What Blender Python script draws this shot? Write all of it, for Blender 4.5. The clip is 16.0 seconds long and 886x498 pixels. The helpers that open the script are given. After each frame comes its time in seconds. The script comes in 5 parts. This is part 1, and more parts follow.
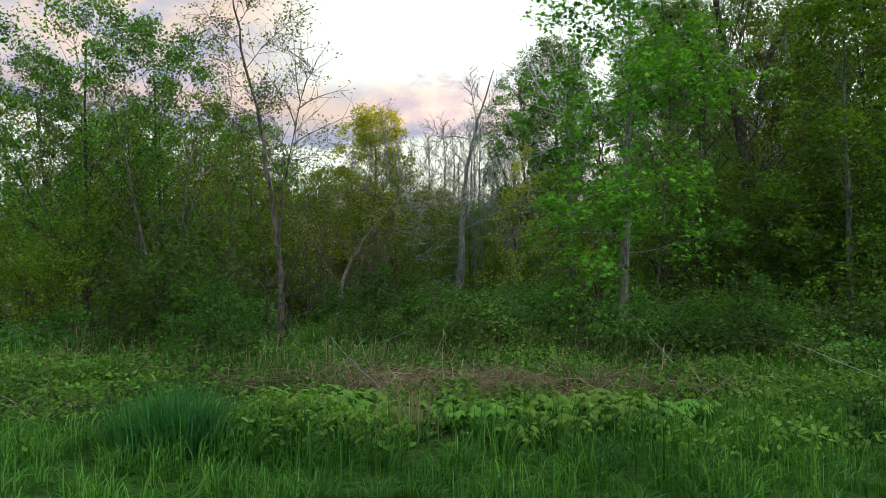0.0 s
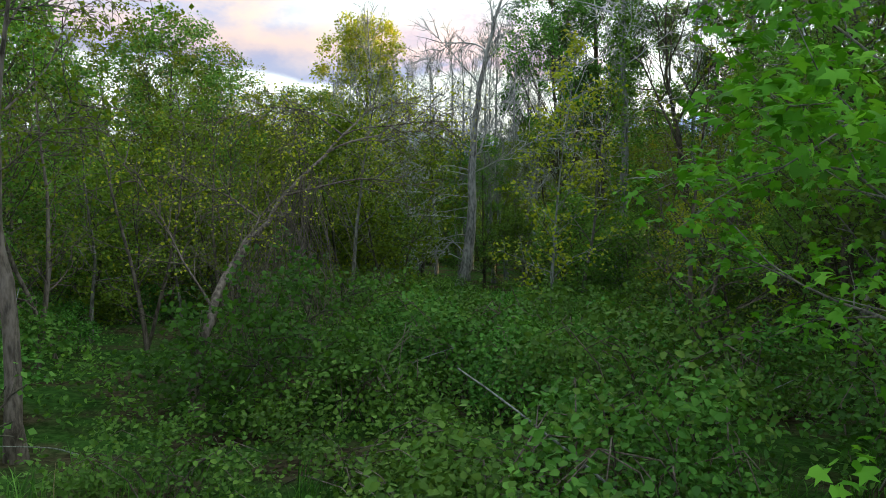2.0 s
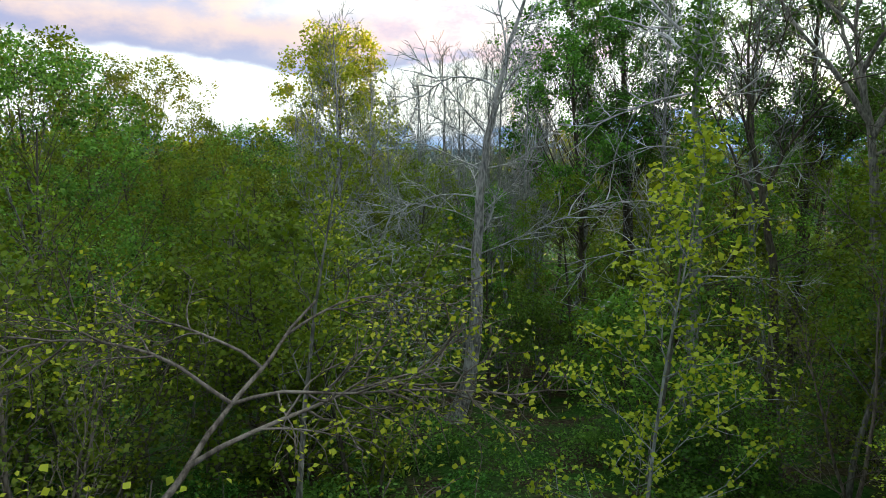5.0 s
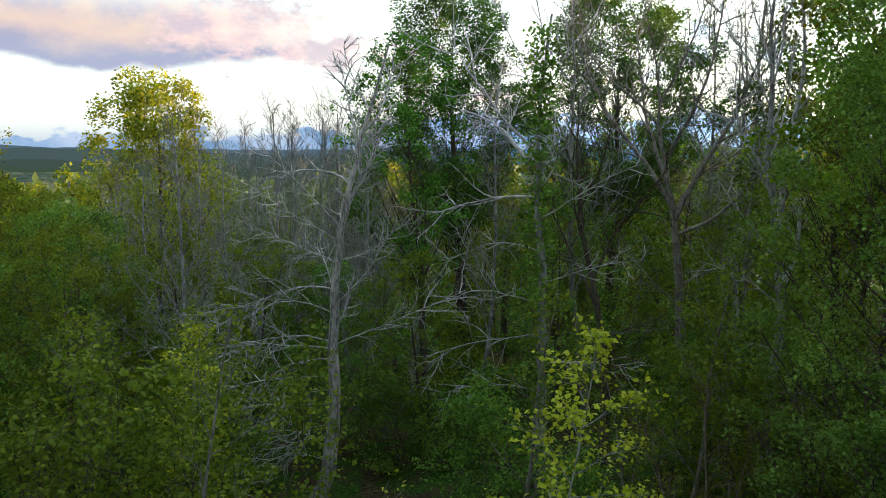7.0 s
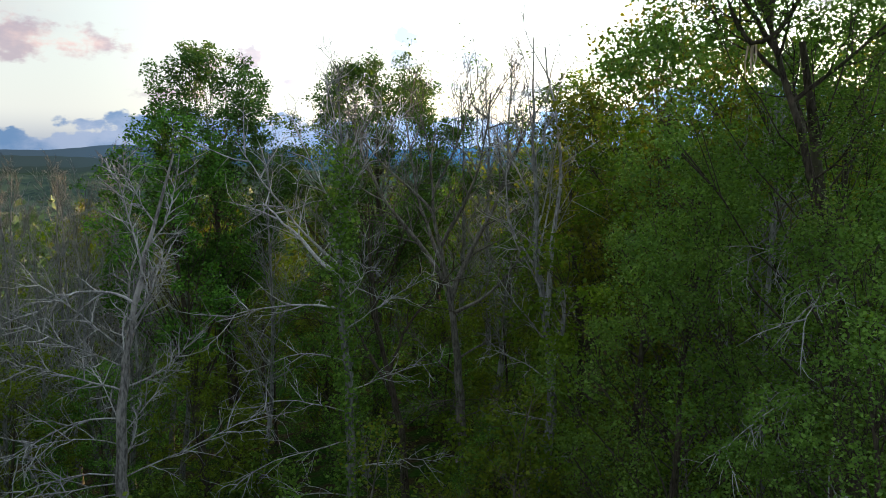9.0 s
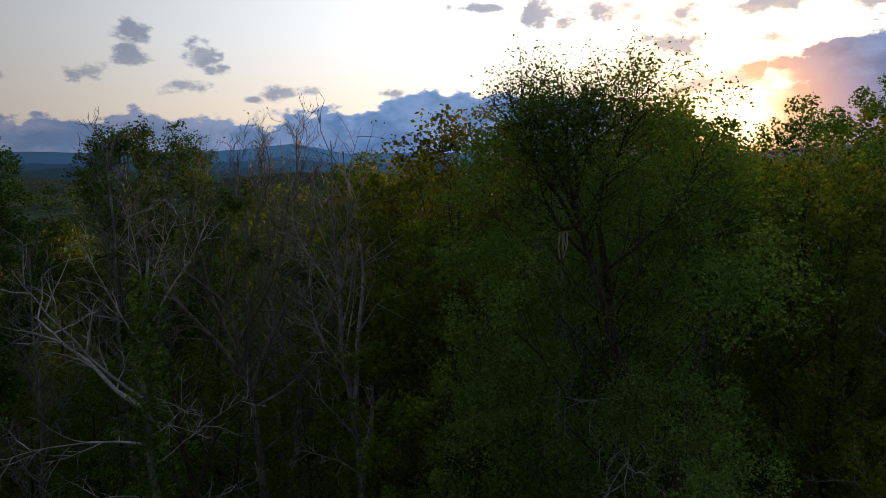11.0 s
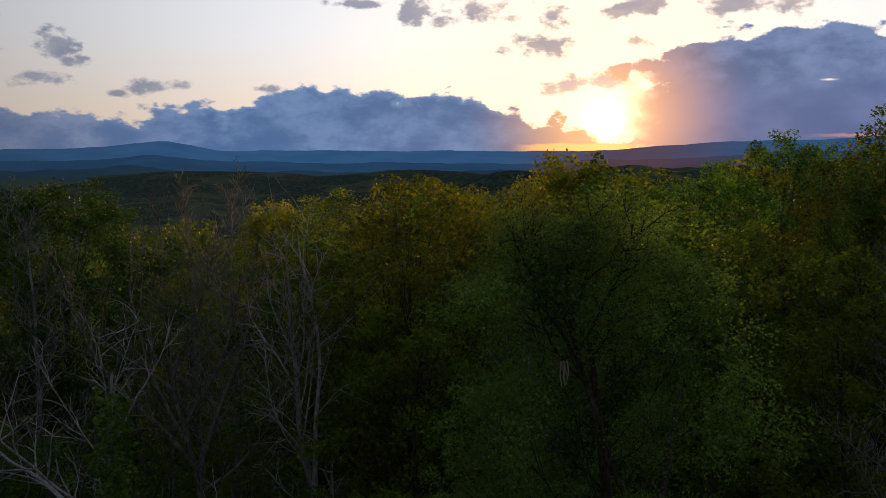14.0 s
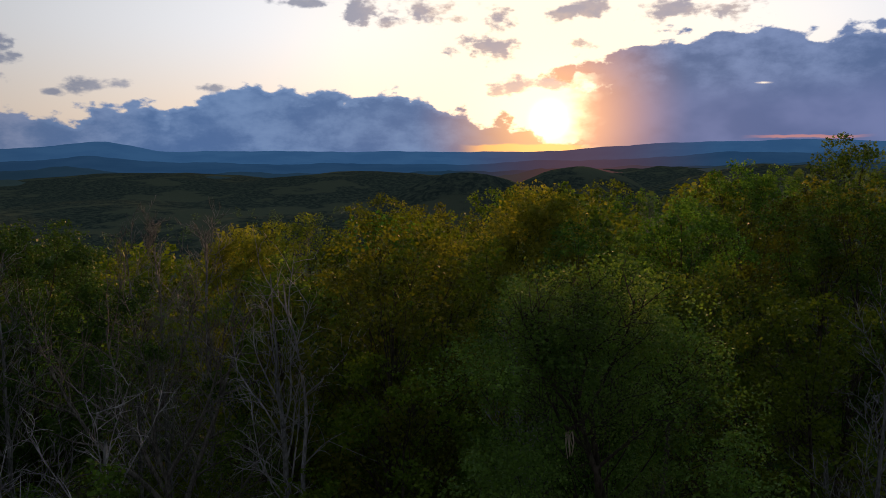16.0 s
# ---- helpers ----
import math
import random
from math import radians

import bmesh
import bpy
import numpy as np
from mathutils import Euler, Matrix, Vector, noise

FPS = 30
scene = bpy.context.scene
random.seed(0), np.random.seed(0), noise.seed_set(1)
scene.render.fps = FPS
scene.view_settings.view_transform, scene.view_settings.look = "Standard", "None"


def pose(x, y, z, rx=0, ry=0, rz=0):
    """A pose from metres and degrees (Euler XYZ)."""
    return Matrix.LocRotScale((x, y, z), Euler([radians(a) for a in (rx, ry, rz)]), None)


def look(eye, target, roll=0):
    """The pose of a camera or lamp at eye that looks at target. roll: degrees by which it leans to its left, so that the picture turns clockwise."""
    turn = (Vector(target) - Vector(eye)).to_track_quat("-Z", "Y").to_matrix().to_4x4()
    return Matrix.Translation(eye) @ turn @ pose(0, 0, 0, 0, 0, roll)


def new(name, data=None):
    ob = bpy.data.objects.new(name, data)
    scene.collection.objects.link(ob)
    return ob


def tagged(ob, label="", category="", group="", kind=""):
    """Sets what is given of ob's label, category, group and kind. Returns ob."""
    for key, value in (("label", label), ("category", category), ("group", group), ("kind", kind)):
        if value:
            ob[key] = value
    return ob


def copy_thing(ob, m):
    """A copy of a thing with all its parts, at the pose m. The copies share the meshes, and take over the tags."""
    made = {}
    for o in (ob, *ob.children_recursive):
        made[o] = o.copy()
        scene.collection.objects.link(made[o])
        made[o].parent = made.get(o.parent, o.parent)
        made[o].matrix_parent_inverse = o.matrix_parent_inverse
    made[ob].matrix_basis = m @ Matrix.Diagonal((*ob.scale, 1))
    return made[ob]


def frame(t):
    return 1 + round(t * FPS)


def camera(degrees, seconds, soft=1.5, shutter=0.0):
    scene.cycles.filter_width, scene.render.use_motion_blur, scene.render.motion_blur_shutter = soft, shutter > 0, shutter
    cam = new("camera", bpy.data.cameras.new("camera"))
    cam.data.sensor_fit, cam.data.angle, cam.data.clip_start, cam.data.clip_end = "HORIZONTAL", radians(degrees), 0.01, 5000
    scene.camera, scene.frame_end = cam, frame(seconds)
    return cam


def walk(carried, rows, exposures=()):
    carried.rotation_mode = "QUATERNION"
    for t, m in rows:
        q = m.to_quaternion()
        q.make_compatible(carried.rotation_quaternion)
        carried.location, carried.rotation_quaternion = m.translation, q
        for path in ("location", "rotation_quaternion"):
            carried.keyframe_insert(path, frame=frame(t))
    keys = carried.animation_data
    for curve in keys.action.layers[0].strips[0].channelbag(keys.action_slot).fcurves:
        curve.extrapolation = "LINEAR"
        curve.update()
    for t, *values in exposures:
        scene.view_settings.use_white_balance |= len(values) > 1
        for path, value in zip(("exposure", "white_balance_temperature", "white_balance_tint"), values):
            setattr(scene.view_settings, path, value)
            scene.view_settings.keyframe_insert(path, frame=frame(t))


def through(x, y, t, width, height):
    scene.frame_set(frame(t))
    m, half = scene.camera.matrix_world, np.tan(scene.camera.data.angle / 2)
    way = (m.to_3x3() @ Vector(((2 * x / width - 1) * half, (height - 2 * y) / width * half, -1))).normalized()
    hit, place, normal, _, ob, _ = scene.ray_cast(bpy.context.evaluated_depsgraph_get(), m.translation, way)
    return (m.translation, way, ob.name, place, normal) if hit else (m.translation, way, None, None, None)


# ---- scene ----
cam = camera(63.3, 16.0, soft=0.6)
PATH = [
    (0, pose(0.000, 0.000, 1.800, 88.03, 0, 0.01)),
    (0.5, pose(0.151, 2.275, 1.770, 88.10, 0, 0.20)),
    (1, pose(0.273, 4.727, 1.797, 88.10, 0, 0.54)),
    (1.5, pose(0.377, 7.320, 1.862, 85.81, 0, 0.86)),
    (2, pose(0.417, 9.849, 1.926, 83.10, 0, 1.15)),
    (2.5, pose(0.490, 12.340, 2.109, 82.32, 0, 1.59)),
    (3, pose(0.610, 14.600, 2.480, 82.16, 0, 1.97)),
    (3.2, pose(0.600, 15.347, 2.648, 82.19, 0, 2.01)),
    (5.3, pose(-0.206, 17.567, 4.605, 82.56, 0, -1.50)),
    (5.5, pose(-0.316, 17.625, 4.838, 82.61, 0, -2.78)),
    (6, pose(-0.631, 17.651, 5.450, 82.62, 0, -6.33)),
    (6.5, pose(-0.974, 17.567, 6.083, 82.62, 0, -10.56)),
    (7, pose(-1.328, 17.558, 6.785, 82.51, 0, -15.54)),
    (7.5, pose(-1.793, 17.635, 7.500, 82.47, 0, -20.79)),
    (8, pose(-2.232, 17.900, 8.257, 82.36, 0, -26.01)),
    (8.5, pose(-2.705, 18.256, 8.954, 82.43, 0, -31.71)),
    (9, pose(-3.157, 18.501, 9.682, 82.52, 0, -37.60)),
    (9.5, pose(-3.465, 18.705, 10.438, 82.60, 0, -43.14)),
    (10, pose(-3.816, 18.915, 11.256, 82.63, 0, -48.80)),
    (10.2, pose(-3.937, 19.022, 11.575, 82.69, 0, -51.03)),
    (12.3, pose(-4.910, 20.540, 13.965, 82.54, 0, -62.89)),
    (12.5, pose(-4.967, 20.678, 14.123, 82.52, 0, -63.60)),
    (13, pose(-5.086, 20.970, 14.480, 82.53, 0, -64.67)),
    (13.5, pose(-5.239, 21.258, 14.853, 82.54, 0, -65.76)),
    (14, pose(-5.433, 21.564, 15.224, 82.53, 0, -66.87)),
    (14.5, pose(-5.668, 21.849, 15.605, 82.55, 0, -68.01)),
    (15, pose(-5.813, 22.124, 15.971, 82.54, 0, -69.07)),
    (15.5, pose(-5.900, 22.376, 16.355, 82.55, 0, -70.13)),
    (16, pose(-5.900, 22.599, 16.709, 82.57, 0, -71.00)),
]
walk(cam, PATH, exposures=[(0, 1.3, 6700, -7), (1.5, 1.47, 6350, -6), (3.2, 1.68, 6300, -6), (5.5, 1.5, 6350, -5), (7, 1.27, 6400, -4), (8.5, 0.98, 6300, -2), (9.5, 0.42, 6250, 3), (10.2, -0.35, 6250, 7), (12.3, -1.4, 6200, 14), (16, -1.4, 6200, 14)])

# ---------------------------------------------------------------- light: evening sky and a low sun
SUN_AZ, SUN_EL = 79.3, 2.75          # degrees from +y towards +x, degrees above the horizon


class Nodes:
    """Short hand for shader arithmetic."""

    def __init__(self, tree):
        self.tree = tree

    def put(self, socket, v):
        if isinstance(v, (int, float, tuple, list)):
            socket.default_value = v
        else:
            self.tree.links.new(v, socket)

    def math(self, op, a, b=0.0, c=0.0, clamp=False):
        n = self.tree.nodes.new("ShaderNodeMath")
        n.operation, n.use_clamp = op, clamp
        for s, v in zip(n.inputs, (a, b, c)):
            self.put(s, v)
        return n.outputs[0]

    def mix(self, f, a, b, mode="MIX"):
        n = self.tree.nodes.new("ShaderNodeMix")
        n.data_type, n.blend_type = "RGBA", mode
        self.put(n.inputs[0], f)
        for i, v in ((6, a), (7, b)):
            self.put(n.inputs[i], (*v, 1) if isinstance(v, tuple) and len(v) == 3 else v)
        return n.outputs[2]

    def step(self, v, lo, hi):
        n = self.tree.nodes.new("ShaderNodeMapRange")
        n.interpolation_type = "SMOOTHSTEP"
        self.put(n.inputs[0], v)
        n.inputs[1].default_value, n.inputs[2].default_value = lo, hi
        return n.outputs[0]

    def noise(self, vec, scale, detail=4.0, rough=0.55):
        n = self.tree.nodes.new("ShaderNodeTexNoise")
        self.tree.links.new(vec, n.inputs["Vector"])
        n.inputs["Scale"].default_value, n.inputs["Detail"].default_value = scale, detail
        n.inputs["Roughness"].default_value = rough
        return n.outputs[0]


world = bpy.data.worlds.new("evening_sky")
scene.world = world
world.use_nodes = True
wt = world.node_tree
wt.nodes.clear()
w = Nodes(wt)
direction = wt.nodes.new("ShaderNodeTexCoord").outputs["Generated"]
sep = wt.nodes.new("ShaderNodeSeparateXYZ")
wt.links.new(direction, sep.inputs[0])
az = w.math("MULTIPLY", w.math("ARCTAN2", sep.outputs[0], sep.outputs[1]), 57.2958)
el = w.math("MULTIPLY", w.math("ARCSINE", sep.outputs[2]), 57.2958)
sun_way = Vector((math.sin(radians(SUN_AZ)) * math.cos(radians(SUN_EL)), math.cos(radians(SUN_AZ)) * math.cos(radians(SUN_EL)), math.sin(radians(SUN_EL))))
dot = wt.nodes.new("ShaderNodeVectorMath")
dot.operation = "DOT_PRODUCT"
wt.links.new(direction, dot.inputs[0])
dot.inputs[1].default_value = sun_way
away = w.math("MULTIPLY", w.math("ARCCOSINE", w.math("MINIMUM", dot.outputs["Value"], 1.0)), 57.2958)
# sky coordinates in tens of degrees, stretched along the horizon, for the clouds
comb = wt.nodes.new("ShaderNodeCombineXYZ")
w.put(comb.inputs[0], w.math("MULTIPLY", az, 0.1))
w.put(comb.inputs[1], w.math("MULTIPLY", el, 0.17))
w.put(comb.inputs[2], 3.7)
ragged = w.math("SUBTRACT", w.noise(comb.outputs[0], 4.5, 6.0, 0.52), 0.5)
puffs = w.noise(comb.outputs[0], 2.4, 7.0, 0.6)
veil = w.noise(comb.outputs[0], 1.1, 4.0, 0.5)
wisps = w.math("SUBTRACT", w.noise(comb.outputs[0], 8.5, 5.0, 0.55), 0.5)

nishita = wt.nodes.new("ShaderNodeTexSky")
nishita.sky_type, nishita.sun_disc, nishita.altitude = "NISHITA", False, 300.0
nishita.sun_elevation, nishita.sun_rotation = radians(SUN_EL), radians(SUN_AZ)
nishita.air_density, nishita.dust_density = 1.2, 2.0
near_sun = w.step(away, 71.0, 10.0)
clear = w.mix(w.step(el, 0.0, 3.5), (0.22, 0.26, 0.34), (0.46, 0.46, 0.48))
clear = w.mix(w.step(el, 9.0, 32.0), clear, (0.42, 0.45, 0.50))
warm = w.mix(w.step(el, 1.0, 10.0), (2.4, 2.0, 1.55), (2.35, 2.4, 2.4))
clear = w.mix(near_sun, clear, warm)
clear = w.mix(w.step(away, 26.0, 3.0), clear, (2.8, 2.5, 1.9))
clear = w.mix(0.05, clear, nishita.outputs[0], "ADD")


def profile(points):
    """A height in degrees for every azimuth, from (azimuth, degrees) pairs."""
    ramp = wt.nodes.new("ShaderNodeValToRGB")
    ramp.color_ramp.interpolation = "EASE"
    n = w.math("DIVIDE", w.math("ADD", az, 60.0), 180.0)
    w.put(ramp.inputs[0], n)
    e = ramp.color_ramp.elements
    while len(e) < len(points):
        e.new(0.5)
    for spot, (a, h) in zip(e, points):
        spot.position, spot.color = (a + 60) / 180, (h / 15, h / 15, h / 15, 1)
    return w.math("MULTIPLY", ramp.outputs[0], 15.0)


def deck(points, rag, soft=0.25):
    """A cloud deck that reaches up to a ragged top edge: its cover, and its thin bright rim."""
    over = w.math("SUBTRACT", w.math("ADD", profile(points), w.math("MULTIPLY", ragged, rag)), el)
    return w.step(over, -soft / 2, soft / 2), w.step(over, 1.1, 0.1)


def bank(az0, el0, wide, high, rag=1.0, soft=0.6):
    """How much of a single cloud with a ragged outline covers the sky there."""
    a = w.math("DIVIDE", w.math("SUBTRACT", az, az0), wide)
    b = w.math("DIVIDE", w.math("SUBTRACT", el, el0), high)
    r = w.math("SQRT", w.math("ADD", w.math("MULTIPLY", a, a), w.math("MULTIPLY", b, b)))
    r = w.math("ADD", r, w.math("ADD", w.math("MULTIPLY", wisps, rag * 5.5), w.math("MULTIPLY", w.math("SUBTRACT", puffs, 0.5), 4.5)))
    return w.step(r, 1.0 + soft, 1.0 - soft)


def cover(masks):
    out = masks[0]
    for m in masks[1:]:
        out = w.math("MAXIMUM", out, m)
    return out


# far cloud decks over the horizon, lit from behind by the setting sun
low, low_rim = deck(((-60, 1.0), (-10, 1.2), (8, 1.6), (18.5, 3.2), (26, 2.8), (33.4, 3.0), (40.3, 2.7), (43.1, 2.5), (46.3, 3.5), (48.6, 3.6), (50.5, 3.0), (52, 4.1), (55.7, 4.8), (59.5, 5.0), (62.9, 4.8), (67.3, 4.7), (69.1, 4.2), (71.7, 3.5),
                     (74.4, 2.9), (77.5, 2.3), (78.8, 1.6), (81, 0.9), (84, 0.0), (120, 0.0)), 4.6, 0.45)
high, high_rim = deck(((76, 0.0), (78.6, 6.5), (80.8, 6.9), (83, 7.0), (85.8, 8.1), (87, 8.5), (89.8, 8.4), (92.5, 8.8), (95.4, 8.8), (97, 8.5), (98.7, 7.8), (99.6, 8.5), (102, 8.7), (120, 9.5)), 4.6, 0.45)
high = w.math("MULTIPLY", high, cover([w.step(w.math("ADD", az, w.math("MULTIPLY", ragged, 5.0)), 79.8, 83.6), w.step(w.math("ADD", el, w.math("MULTIPLY", ragged, 4.0)), 5.7, 6.2)]))
high = w.math("MULTIPLY", high, w.math("SUBTRACT", 1.0, w.math("MAXIMUM", bank(82.2, 5.3, 1.3, 0.45, 0.5, 0.4), bank(94.6, 5.15, 0.45, 0.08, 0.3, 0.8))))
small = cover([bank(74.1, 8.2, 1.52, 0.64, 0.9), bank(70.4, 11, 2.08, 0.52, 0.8), bank(72.2, 10.4, 0.80, 0.32, 0.8), bank(75.4, 10.4, 0.96, 0.72, 0.9), bank(64.8, 10.8, 0.80, 0.88, 1.0), bank(66.9, 10, 1.04, 0.32, 0.8), bank(60.1, 11.3, 1.44, 0.24, 0.7),
               bank(80.3, 10.5, 0.80, 0.48, 0.8), bank(82.4, 10.8, 1.04, 0.48, 0.8), bank(81.4, 8.3, 0.72, 0.28, 0.8), bank(88.1, 10.5, 1.36, 0.48, 0.8), bank(92.4, 10.5, 1.20, 0.64, 0.9), bank(75.2, 4.9, 0.88, 0.48, 0.8), bank(77, 5.4, 1.12, 0.40, 0.8), bank(79.6, 5.5, 1.20, 0.36, 0.8),
               bank(45.1, 4.95, 0.80, 0.44, 0.6), bank(47.3, 5, 0.96, 0.36, 0.6), bank(42.8, 4.3, 0.48, 0.16, 0.5), bank(53.5, 4.9, 0.72, 0.24, 0.6), bank(39.3, 7.4, 0.96, 0.72, 0.9), bank(40.1, 6.5, 0.64, 0.32, 0.7), bank(38, 5.3, 1.44, 0.40, 0.7), bank(34.4, 7.1, 0.80, 0.56, 0.8), bank(34.5, 8.9, 0.72, 0.48, 0.8),
               bank(31.4, 6, 0.96, 0.56, 0.8), bank(20.3, 6.7, 0.96, 0.52, 0.7), bank(23.1, 7.1, 0.80, 0.60, 0.8), bank(19, 4.4, 1.84, 0.36, 0.6), bank(26, 5.4, 0.64, 0.24, 0.6),
               bank(0.5, 9, 5.00, 1.70, 0.6, 0.6), bank(6.5, 7.7, 4.20, 1.00, 0.6, 0.6), bank(11, 7.6, 2.40, 0.60, 0.6, 0.6)])
under = w.math("SUBTRACT", el, w.math("ADD", profile(((-60, 9.0), (-34, 8.4), (-24, 7.6), (-20, 7.2), (-15.4, 6.7), (-10.4, 5.8), (-5, 6.3), (0, 7.0), (7, 7.5), (120, 7.5))), w.math("MULTIPLY", ragged, 1.2)))
west = w.math("MULTIPLY", deck(((-60, 11.0), (-26, 10.4), (-15, 9.8), (-8, 9.0), (-2, 8.6), (4, 8.2), (9, 0.0), (120, 0.0)), 1.6, 1.8)[0], w.step(under, -0.35, 0.35))
west_lit = w.step(w.math("ADD", under, w.math("MULTIPLY", w.math("SUBTRACT", puffs, 0.5), 3.0)), 0.4, 2.8)
blush = w.math("MULTIPLY", w.math("MULTIPLY", w.step(el, 6.8, 8.8), w.step(az, 14.0, -6.0)), w.math("MAXIMUM", w.step(el, 12.5, 9.5), w.step(az, -5.0, -17.0)))
lit = w.step(puffs, 0.36, 0.68)
facing = w.math("ADD", 0.42, w.math("MULTIPLY", w.step(away, 72.0, 32.0), 0.58))
sky = w.mix(w.math("MULTIPLY", blush, w.step(el, 26.0, 17.0)), clear, w.mix(lit, (0.25, 0.235, 0.32), (0.42, 0.315, 0.29)))
sky = w.mix(w.math("MULTIPLY", west, 0.9), sky, w.mix(west_lit, (0.165, 0.165, 0.265), (0.40, 0.285, 0.265)))
sky = w.mix(w.math("MULTIPLY", small, 0.82), sky, w.mix(w.step(away, 26.0, 8.0), w.mix(1.0, w.mix(w.step(az, 34.0, 18.0), w.mix(lit, (0.44, 0.52, 0.72), (0.80, 0.82, 0.95)), w.mix(lit, (0.78, 0.60, 0.72), (1.45, 0.95, 0.90))), w.mix(facing, (0.0, 0.0, 0.0), (1.0, 1.0, 1.0)), "MULTIPLY"), w.mix(lit, (0.74, 0.66, 0.84), (1.7, 1.2, 0.90))))
curtain = w.mix(w.step(away, 11.0, 1.5), w.mix(w.step(el, 6.5, 3.0), w.mix(w.math("MAXIMUM", lit, w.math("MULTIPLY", high_rim, 0.7)), (0.09, 0.25, 0.64), (0.38, 0.58, 1.08)), w.mix(w.step(veil, 0.38, 0.62), (0.10, 0.25, 0.68), (0.28, 0.42, 0.92))), (1.9, 0.85, 0.48))
sky = w.mix(w.math("MULTIPLY", high, 0.93), sky, curtain)
sky = w.mix(w.math("MULTIPLY", w.math("MULTIPLY", low, w.step(az, 83.5, 81.0)), 0.94), sky, w.mix(w.step(away, 11.0, 1.5), w.mix(1.0, w.mix(w.step(away, 26.0, 46.0), w.mix(w.math("MAXIMUM", lit, low_rim), (0.08, 0.30, 0.74), (0.32, 0.60, 1.10)), w.mix(lit, (0.22, 0.38, 0.70), (0.56, 0.64, 0.92))), w.mix(facing, (0.0, 0.0, 0.0), (1.0, 1.0, 1.0)), "MULTIPLY"), (1.5, 0.74, 0.40)))
band = w.math("ADD", el, w.math("MULTIPLY", ragged, 0.5))
slit = w.math("MULTIPLY", w.math("MULTIPLY", w.step(band, 0.90, 0.74), w.step(band, 0.2, 0.36)), w.math("MULTIPLY", w.step(az, 72.0, 75.0), w.step(az, 83.0, 80.5)))
sky = w.mix(slit, sky, (3.2, 1.5, 0.42))
slit = w.math("MULTIPLY", w.math("MULTIPLY", w.step(band, 1.46, 1.38), w.step(band, 1.18, 1.26)), w.math("MULTIPLY", w.step(az, 93.0, 96.0), w.step(az, 102.0, 99.5)))
sky = w.mix(slit, sky, (1.3, 0.62, 0.62))
sky = w.mix(w.math("POWER", w.step(away, 10.0, 0.0), 2.0), sky, (1.7, 0.85, 0.25), "ADD")
sky = w.mix(w.math("POWER", w.step(away, 2.1, 0.5), 1.5), sky, (6.0, 4.6, 2.0), "ADD")
sky = w.mix(w.step(el, -0.4, -3.0), sky, (0.02, 0.025, 0.03))
bg = wt.nodes.new("ShaderNodeBackground")
wt.links.new(sky, bg.inputs[0])
bg.inputs[1].default_value = 1.0
out = wt.nodes.new("ShaderNodeOutputWorld")
wt.links.new(bg.outputs[0], out.inputs[0])

sun = new("sun", bpy.data.lights.new("sun", "SUN"))
sun.data.energy, sun.data.angle, sun.data.color = 10.5, radians(2.0), (1.0, 0.48, 0.17)
sun.matrix_world = look((0, 0, 0), tuple(-sun_way))


# ---------------------------------------------------------------- materials
def material(name):
    m = bpy.data.materials.new(name)
    m.use_nodes = True
    t = m.node_tree
    return m, Nodes(t), t.nodes["Principled BSDF"], t.nodes["Material Output"]


def leaf_material(name, dark, mid, light, through=0.44, rough=0.6):
    """Leaves: each island its own tone between dark and light, some light through the blade."""
    m, n, b, o = material(name)
    t = m.node_tree
    island = t.nodes.new("ShaderNodeNewGeometry").outputs["Random Per Island"]
    info = t.nodes.new("ShaderNodeObjectInfo")
    place = t.nodes.new("ShaderNodeTexCoord").outputs["Object"]
    patch = n.noise(place, 0.55, 3.0)
    f = n.math("ADD", n.math("MULTIPLY", island, 0.55), n.math("MULTIPLY", n.step(patch, 0.3, 0.7), 0.45))
    c = n.mix(n.step(f, 0.0, 0.5), dark, mid)
    c = n.mix(n.step(f, 0.5, 1.0), c, light)
    hsv = t.nodes.new("ShaderNodeHueSaturation")
    n.put(hsv.inputs["Hue"], n.math("ADD", n.math("MULTIPLY", info.outputs["Random"], 0.036), 0.482))
    n.put(hsv.inputs["Value"], n.math("ADD", n.math("MULTIPLY", info.outputs["Random"], 0.36), 0.82))
    n.put(hsv.inputs["Color"], c)
    c = hsv.outputs[0]
    n.put(b.inputs["Base Color"], c)
    b.inputs["Roughness"].default_value = rough
    b.inputs["Specular IOR Level"].default_value = 0.15
    tr = t.nodes.new("ShaderNodeBsdfTranslucent")
    n.put(tr.inputs[0], n.mix(1.0, c, (1.25, 1.2, 0.5), "MULTIPLY"))
    mx = t.nodes.new("ShaderNodeMixShader")
    mx.inputs[0].default_value = through
    t.links.new(b.outputs[0], mx.inputs[1])
    t.links.new(tr.outputs[0], mx.inputs[2])
    t.links.new(mx.outputs[0], o.inputs[0])
    return m


